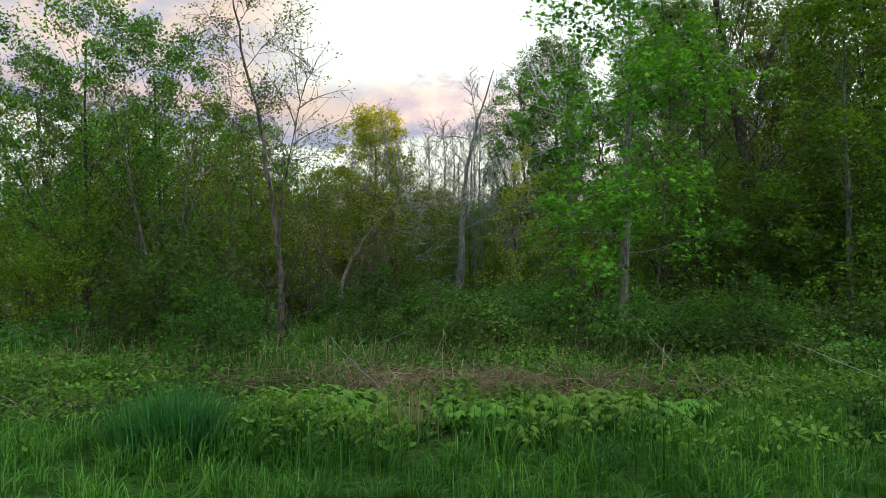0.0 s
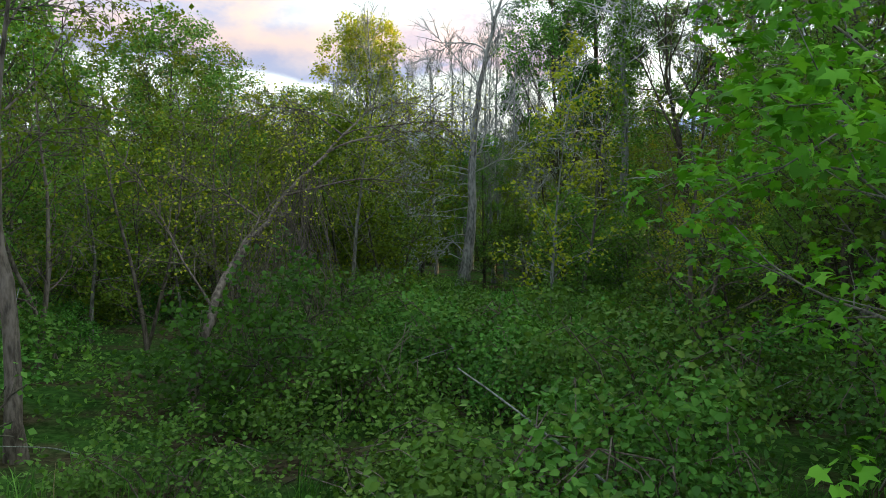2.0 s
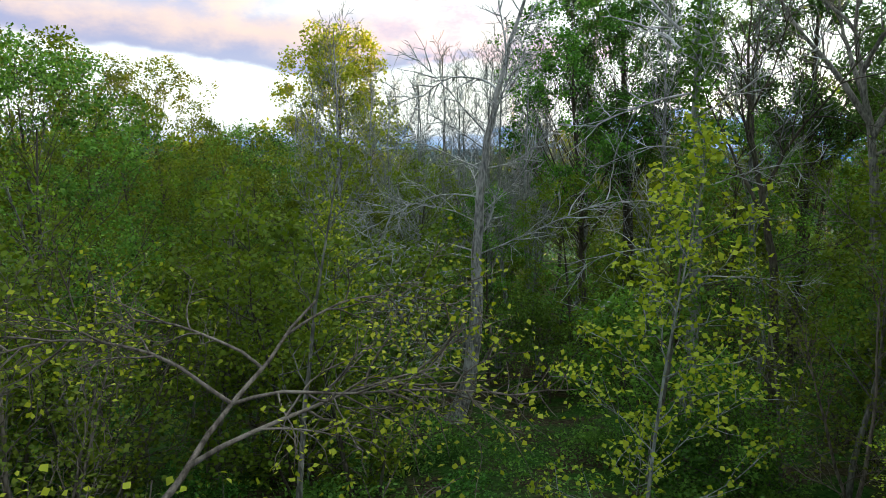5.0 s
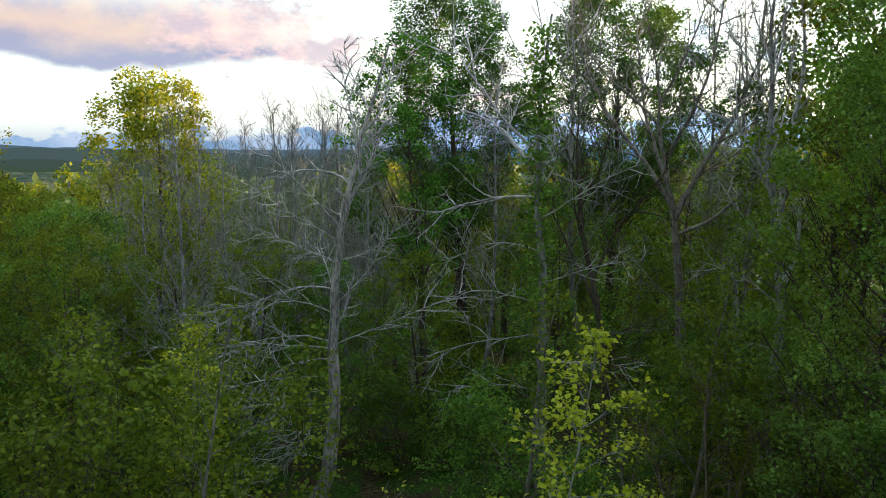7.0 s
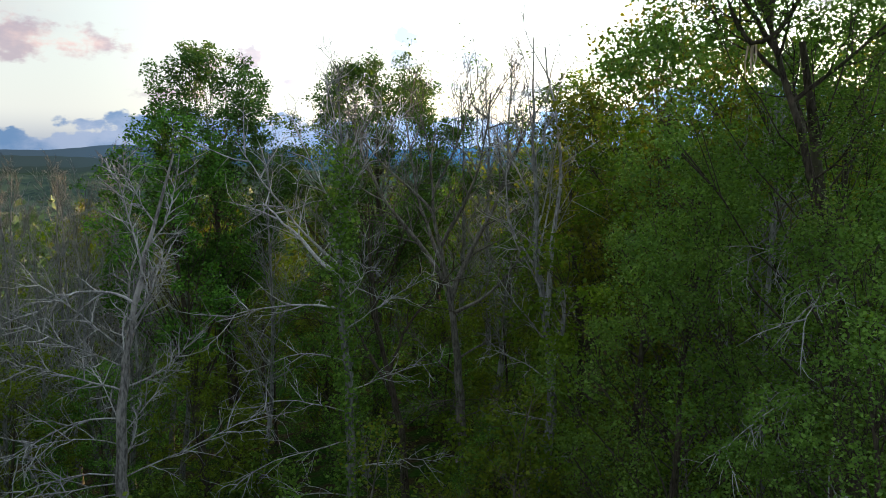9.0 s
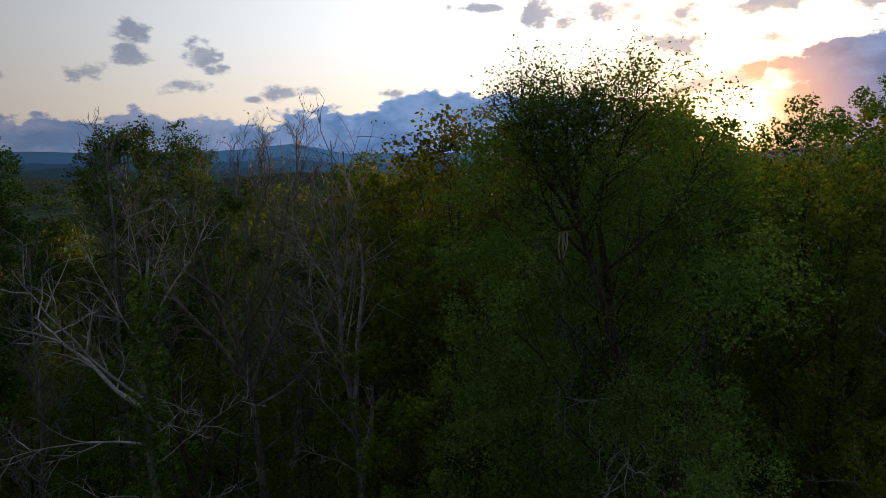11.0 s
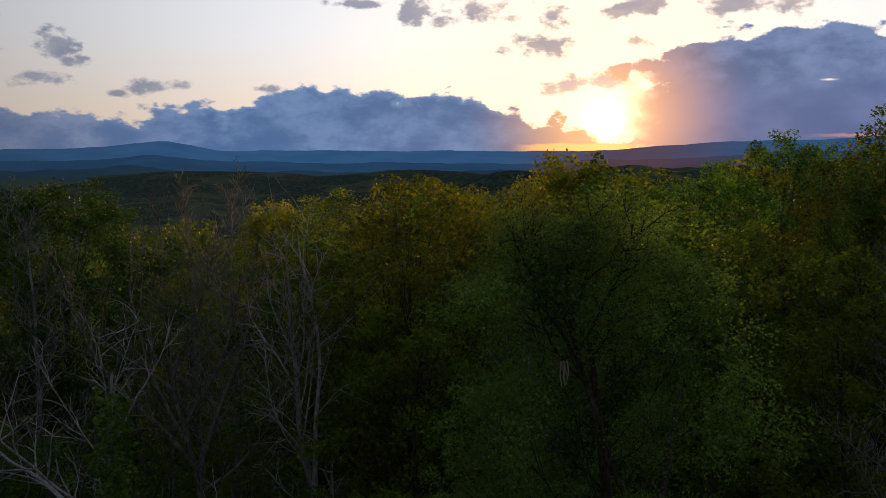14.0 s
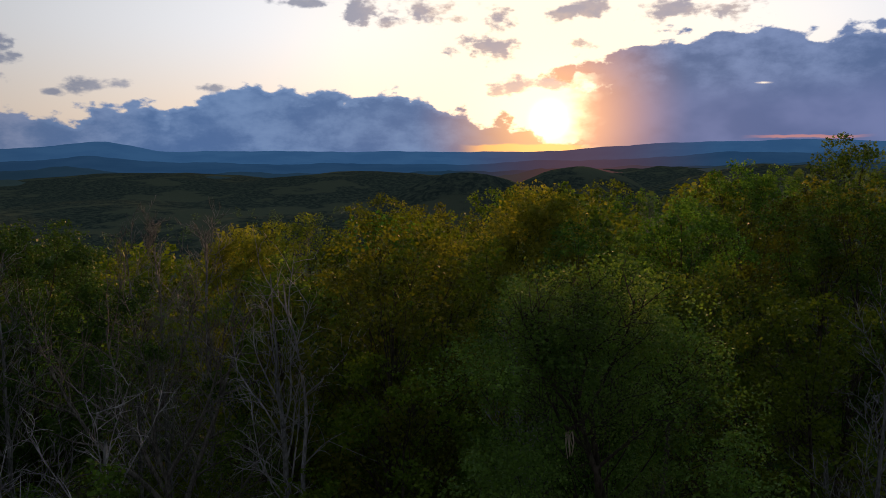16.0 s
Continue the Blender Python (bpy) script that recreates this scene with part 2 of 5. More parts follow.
def bark_material(name, dark, light, moss=0.0, scale=6.0):
    m, n, b, o = material(name)
    t = m.node_tree
    place = t.nodes.new("ShaderNodeTexCoord").outputs["Object"]
    mp = t.nodes.new("ShaderNodeMapping")
    mp.inputs["Scale"].default_value = (3.0, 3.0, 0.7)
    t.links.new(place, mp.inputs[0])
    ridges = n.noise(mp.outputs[0], scale, 8.0, 0.65)
    blot = n.noise(place, 1.3, 4.0)
    c = n.mix(n.step(ridges, 0.35, 0.65), dark, light)
    c = n.mix(n.math("MULTIPLY", n.step(blot, 0.5, 0.7), 0.6), c, tuple(v * 1.5 for v in light))
    if moss:
        c = n.mix(n.math("MULTIPLY", n.step(n.noise(place, 2.7, 4.0), 0.45, 0.65), moss), c, (0.045, 0.075, 0.02))
    n.put(b.inputs["Base Color"], c)
    b.inputs["Roughness"].default_value = 0.9
    b.inputs["Specular IOR Level"].default_value = 0.15
    bump = t.nodes.new("ShaderNodeBump")
    bump.inputs["Strength"].default_value, bump.inputs["Distance"].default_value = 0.7, 0.03
    t.links.new(ridges, bump.inputs["Height"])
    t.links.new(bump.outputs[0], b.inputs["Normal"])
    return m


LEAF_GREEN = leaf_material("leaf_green", (0.024, 0.052, 0.010), (0.078, 0.174, 0.028), (0.190, 0.355, 0.066))
LEAF_WOOD = leaf_material("leaf_wood", (0.022, 0.046, 0.007), (0.070, 0.152, 0.024), (0.170, 0.315, 0.052))
# leaf tones paler and bluer than the near woods: distance haze in the colour
LEAF_FAR_HAZED = leaf_material("leaf_far_hazed", (0.048, 0.088, 0.051), (0.095, 0.163, 0.076), (0.167, 0.246, 0.118), 0.2)
LEAF_DEEP = leaf_material("leaf_deep", (0.021, 0.048, 0.007), (0.044, 0.099, 0.013), (0.084, 0.167, 0.022))
LEAF_OLIVE = leaf_material("leaf_olive", (0.036, 0.060, 0.005), (0.094, 0.145, 0.011), (0.190, 0.250, 0.026))
LEAF_RUSSET = leaf_material("leaf_russet", (0.038, 0.058, 0.008), (0.104, 0.142, 0.017), (0.200, 0.245, 0.034), 0.5)
LEAF_TULIP = leaf_material("leaf_tulip", (0.020, 0.048, 0.010), (0.054, 0.120, 0.022), (0.115, 0.220, 0.045), 0.3)
LEAF_BEECH = leaf_material("leaf_beech", (0.034, 0.068, 0.014), (0.098, 0.190, 0.037), (0.200, 0.335, 0.074), 0.44)
LEAF_DOGWOOD = leaf_material("leaf_dogwood", (0.032, 0.072, 0.010), (0.094, 0.190, 0.026), (0.195, 0.330, 0.055))
LEAF_YELLOW = leaf_material("leaf_yellow", (0.135, 0.172, 0.009), (0.270, 0.325, 0.021), (0.410, 0.450, 0.052), 0.4)
LEAF_GOLD = leaf_material("leaf_gold", (0.095, 0.122, 0.014), (0.190, 0.222, 0.026), (0.300, 0.328, 0.050), 0.48)
LEAF_MAPLE = leaf_material("leaf_maple", (0.024, 0.062, 0.004), (0.083, 0.210, 0.014), (0.199, 0.403, 0.041), 0.4)
LEAF_BROAD = leaf_material("leaf_broad", (0.055, 0.120, 0.014), (0.108, 0.215, 0.028), (0.170, 0.300, 0.052), 0.3)
GRASS = leaf_material("grass_blade", (0.006, 0.020, 0.005), (0.040, 0.116, 0.016), (0.145, 0.305, 0.058), 0.4, 0.6)
GRASS_BLUE = leaf_material("grass_blue", (0.018, 0.081, 0.029), (0.036, 0.145, 0.053), (0.072, 0.212, 0.084), 0.4, 0.6)
STRAW = leaf_material("straw", (0.110, 0.075, 0.050), (0.230, 0.170, 0.115), (0.480, 0.390, 0.285), 0.1, 0.8)
STRAW_PALE = bark_material("straw_pale", (0.230, 0.190, 0.140), (0.420, 0.370, 0.290), 0.0)
BARK_BROWN = bark_material("bark_brown", (0.022, 0.018, 0.014), (0.085, 0.072, 0.058), 0.25)
BARK_GREY = bark_material("bark_grey", (0.072, 0.075, 0.075), (0.245, 0.255, 0.255), 0.1)
LEAF_BRAMBLE = leaf_material("leaf_bramble", (0.024, 0.062, 0.011), (0.060, 0.142, 0.019), (0.130, 0.245, 0.042), 0.25)
BARK_TAN = bark_material("bark_tan", (0.045, 0.036, 0.030), (0.150, 0.125, 0.108), 0.0)
BARK_PALE = bark_material("bark_pale", (0.140, 0.143, 0.148), (0.360, 0.365, 0.372), 0.0)
BARK_MAPLE = bark_material("bark_maple", (0.055, 0.053, 0.048), (0.185, 0.176, 0.160), 0.15)
BARK_DEAD = bark_material("bark_dead", (0.070, 0.068, 0.068), (0.270, 0.265, 0.262), 0.0)
WOOD_RAW = bark_material("wood_raw", (0.300, 0.250, 0.180), (0.520, 0.450, 0.350), 0.0)


def ground_material():
    m, n, b, o = material("forest_floor")
    t = m.node_tree
    place = t.nodes.new("ShaderNodeNewGeometry").outputs["Position"]
    s = t.nodes.new("ShaderNodeSeparateXYZ")
    t.links.new(place, s.inputs[0])
    fine, mid = n.noise(place, 9.0, 6.0, 0.7), n.noise(place, 0.9, 5.0)
    wood = n.noise(place, 0.16, 6.0, 0.7)
    litter = n.mix(n.step(fine, 0.35, 0.65), (0.022, 0.018, 0.011), (0.070, 0.058, 0.036))
    green = n.mix(n.step(fine, 0.3, 0.7), (0.014, 0.036, 0.008), (0.045, 0.095, 0.020))
    near = n.mix(n.step(mid, 0.38, 0.6), litter, green)
    near = n.mix(n.step(s.outputs[1], 9.0, 5.0), near, green)
    # woods and fields beyond the hill, with a bluish haze tint in their base colour
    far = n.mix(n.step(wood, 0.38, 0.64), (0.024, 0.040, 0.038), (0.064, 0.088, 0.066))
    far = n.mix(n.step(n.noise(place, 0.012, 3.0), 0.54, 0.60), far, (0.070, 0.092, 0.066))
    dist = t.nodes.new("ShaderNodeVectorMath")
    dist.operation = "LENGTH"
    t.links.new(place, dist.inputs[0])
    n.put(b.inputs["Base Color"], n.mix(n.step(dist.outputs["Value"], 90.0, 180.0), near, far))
    b.inputs["Roughness"].default_value = 1.0
    b.inputs["Specular IOR Level"].default_value = 0.0
    bump = t.nodes.new("ShaderNodeBump")
    bump.inputs["Strength"].default_value, bump.inputs["Distance"].default_value = 0.8, 0.05
    t.links.new(fine, bump.inputs["Height"])
    crowns = t.nodes.new("ShaderNodeBump")
    crowns.inputs["Distance"].default_value = 2.0
    t.links.new(n.noise(place, 0.14, 4.0, 0.6), crowns.inputs["Height"])
    n.put(crowns.inputs["Strength"], n.step(dist.outputs["Value"], 90.0, 180.0))
    t.links.new(bump.outputs[0], crowns.inputs["Normal"])
    t.links.new(crowns.outputs[0], b.inputs["Normal"])
    return m


def hazy_ridge_material(name, low, top, dusk):
    """A far ridge with evening haze put into its emission colour, warmer where it lies below the sun."""
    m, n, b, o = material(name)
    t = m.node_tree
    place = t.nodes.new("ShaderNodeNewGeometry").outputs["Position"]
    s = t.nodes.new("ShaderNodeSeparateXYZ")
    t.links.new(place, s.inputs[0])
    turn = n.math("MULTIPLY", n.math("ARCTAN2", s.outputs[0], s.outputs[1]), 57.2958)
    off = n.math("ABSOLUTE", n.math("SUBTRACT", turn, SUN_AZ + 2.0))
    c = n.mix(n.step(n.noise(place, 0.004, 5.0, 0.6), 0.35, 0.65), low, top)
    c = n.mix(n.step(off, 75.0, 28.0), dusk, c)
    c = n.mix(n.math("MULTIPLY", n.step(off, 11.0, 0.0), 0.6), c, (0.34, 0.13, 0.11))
    # the whole ridge emits: this glow stands in for lit air before it
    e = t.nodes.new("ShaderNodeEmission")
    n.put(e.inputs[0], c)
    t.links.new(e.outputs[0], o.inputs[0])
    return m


# ---------------------------------------------------------------- mesh building
def mesh_from(name, verts, quads=None, tris=None, smooth=False):
    """A mesh from arrays of places and of quad and triangle corners."""
    quads = np.zeros((0, 4), int) if quads is None else np.asarray(quads)
    tris = np.zeros((0, 3), int) if tris is None else np.asarray(tris)
    me = bpy.data.meshes.new(name)
    verts = np.asarray(verts, dtype=np.float32)
    me.vertices.add(len(verts))
    me.vertices.foreach_set("co", verts.ravel())
    loops = np.r_[quads.ravel(), tris.ravel()].astype(np.int32)
    me.loops.add(len(loops))
    me.loops.foreach_set("vertex_index", loops)
    starts = np.r_[np.arange(len(quads)) * 4, len(quads) * 4 + np.arange(len(tris)) * 3].astype(np.int32)
    me.polygons.add(len(starts))
    me.polygons.foreach_set("loop_start", starts)
    if smooth:
        me.polygons.foreach_set("use_smooth", np.ones(len(starts), bool))
    me.update(calc_edges=True)
    return me


def part(name, me, mat, parent=None, label=""):
    ob = new(name, me)
    me.materials.append(mat)
    if parent is not None:
        ob.parent = parent
    if label:
        tagged(ob, label)
    return ob


def unit(v):
    return v / max(np.linalg.norm(v), 1e-9)


def shoot(rng, p, d, length, n, wobble, rise):
    """The places along one shoot that wanders as it grows; rise pulls it up, or down."""
    out, d = [np.array(p, float)], unit(np.array(d, float))
    for _ in range(n):
        d = unit(d + rng.normal(0, wobble, 3) + (0, 0, rise))
        out.append(out[-1] + d * length / n)
    return np.array(out)


def along(path, f):
    i = min(int(f * (len(path) - 1)), len(path) - 2)
    g = f * (len(path) - 1) - i
    return path[i] * (1 - g) + path[i + 1] * g, unit(path[i + 1] - path[i])


def side_way(rng, axis, angle, turn):
    """A way that leaves the axis at an angle (degrees), turned round it."""
    a = unit(np.cross(axis, (0.31, 0.17, 0.93) if abs(axis[2]) < 0.9 else (1.0, 0.1, 0.0)))
    b = np.cross(axis, a)
    return math.cos(radians(angle)) * axis + math.sin(radians(angle)) * (math.cos(turn) * a + math.sin(turn) * b)


def tubes(name, shoots, sides=6):
    """One mesh of tapered limbs from (places, first radius, last radius)."""
    vs, qs, n0 = [], [], 0
    for path, r0, r1, *k in shoots:
        k = k[0] if k else sides
        d = np.gradient(path, axis=0)
        d /= np.maximum(np.linalg.norm(d, axis=1, keepdims=True), 1e-9)
        ref = np.array((1.0, 0.05, 0.0)) if abs(d[:, 2]).mean() > 0.6 else np.array((0.05, 0.1, 1.0))
        a = np.cross(d, ref)
        a /= np.maximum(np.linalg.norm(a, axis=1, keepdims=True), 1e-9)
        b = np.cross(d, a)
        r = np.linspace(0, 1, len(path)) ** 0.8 * (r1 - r0) + r0
        ang = np.arange(k) / k * 2 * math.pi
        ring = path[:, None] + r[:, None, None] * (np.cos(ang)[None, :, None] * a[:, None] + np.sin(ang)[None, :, None] * b[:, None])
        vs.append(ring.reshape(-1, 3))
        i, j = np.meshgrid(np.arange(len(path) - 1), np.arange(k), indexing="ij")
        i, j = i.ravel(), j.ravel()
        qs.append(n0 + np.stack([i * k + j, i * k + (j + 1) % k, (i + 1) * k + (j + 1) % k, (i + 1) * k + j], 1))
        n0 += len(path) * k
    return mesh_from(name, np.concatenate(vs), np.concatenate(qs), smooth=True)


def leaves(name, rng, at, each, spread, size, flat=0.6, slim=0.40, droop=0.25, clump=True, form="blade", tall=0.8):
    """Folded leaf blades in clumps round the given places: most on the upper outside of each clump."""
    c = np.repeat(np.asarray(at), each, axis=0)
    m = len(c)
    if clump:
        o = rng.normal(0, 1, (m, 3))
        o /= np.linalg.norm(o, axis=1, keepdims=True)
        o[:, 2] = np.where(rng.uniform(size=m) < 0.6, np.abs(o[:, 2]), o[:, 2])
        big = np.repeat(rng.uniform(0.7, 1.35, len(at)), each)[:, None]
        o *= (rng.uniform(0.15, 1.0, (m, 1)) ** 0.5) * spread * 1.9 * big * (1, 1, tall)
    else:
        o = rng.normal(0, 1, c.shape) * (spread, spread, spread * 0.6)
    c = c + o
    a = rng.normal(0, 1, (m, 3))
    a[:, 2] = a[:, 2] * 0.5 - droop
    a /= np.linalg.norm(a, axis=1, keepdims=True)
    nrm = rng.normal(0, 1, (m, 3)) * (1 - flat) + (0, 0, flat)
    if clump:
        nrm += 0.5 * o / spread
    b = np.cross(nrm, a)
    b /= np.maximum(np.linalg.norm(b, axis=1, keepdims=True), 1e-9)
    up = np.cross(a, b)
    s = (size * rng.uniform(0.55, 1.3, m))[:, None]
    v = np.stack([c - a * s * 0.5, c + b * s * slim + up * s * 0.1 - a * s * 0.08, c + a * s * 0.5, c - b * s * slim + up * s * 0.1 - a * s * 0.08], 1)
    if form == "oval":
        v = np.stack([c - a * s * 0.5, c - a * s * 0.22 + b * s * slim * 0.9 + up * s * 0.09, c + a * s * 0.2 + b * s * slim * 0.75 + up * s * 0.07, c + a * s * 0.55 - up * s * 0.06,
                      c + a * s * 0.2 - b * s * slim * 0.75 + up * s * 0.07, c - a * s * 0.22 - b * s * slim * 0.9 + up * s * 0.09], 1)
        k = np.arange(m)[:, None] * 6
        return mesh_from(name, v.reshape(-1, 3), np.concatenate([k + (0, 1, 2, 3), k + (0, 3, 4, 5)]))
    if form == "lobed":
        ring = [(-0.42, 0.0), (-0.30, 0.30), (0.02, 0.22), (0.16, 0.52), (0.22, 0.17), (0.58, 0.0), (0.22, -0.17), (0.16, -0.52), (0.02, -0.22), (-0.30, -0.30)]
        v = np.stack([c - a * s * 0.05] + [c + a * s * p + b * s * q - up * s * (0.30 * (p * p + q * q)) for p, q in ring], 1)
        k = np.arange(m)[:, None] * 11
        return mesh_from(name, v.reshape(-1, 3), None, np.concatenate([k + (0, 1 + e, 1 + (e + 1) % 10) for e in range(10)]))
    return mesh_from(name, v.reshape(-1, 3), np.arange(4 * m).reshape(m, 4))


def ground_height(x, y):
    """The hill that the wood stands on, the valley behind it and the hills beyond."""
    x, y = np.asarray(x, float), np.asarray(y, float)
    z = np.interp(y, (-60, 3, 9, 14.5, 22, 37, 55, 80), (1.0, 0.0, -0.25, -0.6, -1.5, -3.3, -5.0, -6.5))
    z = z + 0.10 * np.sin(x * 0.9 + y * 0.4) * np.clip((y - 6) / 8, 0, 1) + 0.08 * np.sin(y * 1.3 - x * 0.5) * np.clip((y - 6) / 8, 0, 1)
    r = np.hypot(x, y)
    turn = np.degrees(np.arctan2(x, y))
    first = 60 + 60 * np.clip((turn - 60) / 30, 0, 1)
    f = np.clip((r - first) / 330, 0, 1)
    z = z * (1 - f) - 62 * f * f * (3 - 2 * f)
    swell = np.zeros_like(z)
    for a, d, h, wide in ((71, 720, 66, 70), (80, 880, 66, 85), (95, 1000, 67, 150), (57, 620, 28, 120), (45, 900, 26, 160), (30, 800, 30, 150), (10, 1000, 50, 220),
                          (-15, 900, 50, 220), (64, 1300, 50, 240), (48, 1500, 45, 300), (20, 1500, 48, 300), (88, 1500, 56, 260), (110, 1100, 70, 260), (-40, 1000, 55, 300)):
        cx, cy = d * math.sin(radians(a)), d * math.cos(radians(a))
        swell = np.maximum(swell, h * np.exp(-((x - cx) ** 2 + (y - cy) ** 2) / (2 * wide**2)))
    z = z + swell * np.clip((r - 250) / 250, 0, 1)
    far = np.clip((r - 120) / 200, 0, 1)
    return z + far * (2.2 * np.sin(x / 23 + np.sin(y / 31)) * np.sin(y / 19 + 1.0) + 1.2 * np.sin(x / 7.1) * np.sin(y / 8.3))


def level(x, y):
    return float(ground_height(x, y))


# ---------------------------------------------------------------- the setting
def graded(lo, hi, fine_lo, fine_hi, fine, grow):
    """Grid lines: even in the middle, wider and wider outwards."""
    mid = list(np.arange(fine_lo, fine_hi + fine / 2, fine))
    up, s = [mid[-1]], fine
    while up[-1] < hi:
        s *= grow
        up.append(up[-1] + s)
    down, s = [mid[0]], fine
    while down[-1] > lo:
        s *= grow
        down.append(down[-1] - s)
    return np.array(down[:0:-1] + mid + up[1:])


gx, gy = graded(-4700, 4700, -20, 40, 1.2, 1.075), graded(-4700, 4700, 0, 52, 1.2, 1.075)
px, py = np.meshgrid(gx, gy)
i, j = np.meshgrid(np.arange(len(gy) - 1), np.arange(len(gx) - 1), indexing="ij")
i, j, k = i.ravel(), j.ravel(), len(gx)
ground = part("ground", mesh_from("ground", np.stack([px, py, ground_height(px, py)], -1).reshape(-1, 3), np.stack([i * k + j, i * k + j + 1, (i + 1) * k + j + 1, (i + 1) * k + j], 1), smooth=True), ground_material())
tagged(ground, "sloping forest floor of grass, soil and leaf litter", "ground", kind="structure")


def ridge(dist, base, crest, rough, seed, mat):
    """A range of hills with slopes on both sides. crest: (azimuth, degrees above the level of the hilltop) pairs."""
    deg = np.arange(-75, 150, 0.2)
    a = np.radians(deg)
    e = np.interp(deg, [c[0] for c in crest], [c[1] for c in crest])
    soft = np.exp(-((np.arange(-12, 13) / 4.5) ** 2))
    e = np.convolve(np.pad(e, 12, mode="edge"), soft / soft.sum(), mode="valid")
    h = np.zeros(len(a))
    for q in range(1, 7):
        h += np.sin(a * 26 * 1.8**q / 1.8 + seed * q * 1.7) / 1.55**q
    h = 16.5 + dist * np.tan(np.radians(e)) + rough * h
    rows = []
    for back, f in ((-0.16, 0.0), (-0.06, 0.62), (0.0, 1.0), (0.08, 0.5), (0.15, 0.0)):
        d = dist * (1 + back)
        rows.append(np.stack([d * np.sin(a), d * np.cos(a), base + (h - base) * f], 1))
    m = len(a)
    i, j = np.meshgrid(np.arange(4), np.arange(m - 1), indexing="ij")
    i, j = i.ravel(), j.ravel()
    me = mesh_from("backdrop", np.concatenate(rows), np.stack([i * m + j, i * m + j + 1, (i + 1) * m + j + 1, (i + 1) * m + j], 1), smooth=True)
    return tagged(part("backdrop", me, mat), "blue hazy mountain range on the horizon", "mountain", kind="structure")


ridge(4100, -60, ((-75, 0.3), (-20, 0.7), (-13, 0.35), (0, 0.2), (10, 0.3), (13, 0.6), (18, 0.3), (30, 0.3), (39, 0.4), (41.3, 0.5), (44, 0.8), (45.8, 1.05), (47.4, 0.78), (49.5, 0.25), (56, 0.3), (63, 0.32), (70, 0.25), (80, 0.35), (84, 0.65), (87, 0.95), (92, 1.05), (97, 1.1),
                  (104, 1.0), (115, 0.8), (150, 0.5)), 4.0, 1.0, hazy_ridge_material("ridge_far", (0.070, 0.205, 0.440), (0.085, 0.235, 0.480), (0.040, 0.058, 0.082)))
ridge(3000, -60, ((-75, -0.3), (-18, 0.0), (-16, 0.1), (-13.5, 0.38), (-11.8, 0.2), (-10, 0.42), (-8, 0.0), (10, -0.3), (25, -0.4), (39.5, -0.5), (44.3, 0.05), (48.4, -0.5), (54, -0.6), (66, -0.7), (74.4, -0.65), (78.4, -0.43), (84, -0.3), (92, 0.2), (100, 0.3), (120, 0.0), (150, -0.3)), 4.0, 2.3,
      hazy_ridge_material("ridge_middle", (0.040, 0.120, 0.255), (0.050, 0.140, 0.285), (0.030, 0.042, 0.046)))
ridge(2100, -62, ((-75, -0.9), (-20, -0.5), (0, -1.0), (30, -0.9), (39.5, -1.1), (43.2, -0.75), (46.5, -1.4), (53, -1.3), (62.8, -1.5), (75, -1.2), (86, -0.9), (95, -0.5), (110, -0.5), (150, -0.9)), 4.5, 4.1, hazy_ridge_material("ridge_near", (0.030, 0.080, 0.138), (0.040, 0.095, 0.156), (0.024, 0.034, 0.032)))
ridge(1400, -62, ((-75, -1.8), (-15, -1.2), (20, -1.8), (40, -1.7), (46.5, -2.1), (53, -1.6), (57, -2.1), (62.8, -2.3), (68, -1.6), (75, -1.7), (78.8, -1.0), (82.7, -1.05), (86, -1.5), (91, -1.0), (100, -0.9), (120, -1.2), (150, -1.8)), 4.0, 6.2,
      hazy_ridge_material("ridge_wooded", (0.028, 0.056, 0.070), (0.050, 0.086, 0.090), (0.022, 0.034, 0.024)))


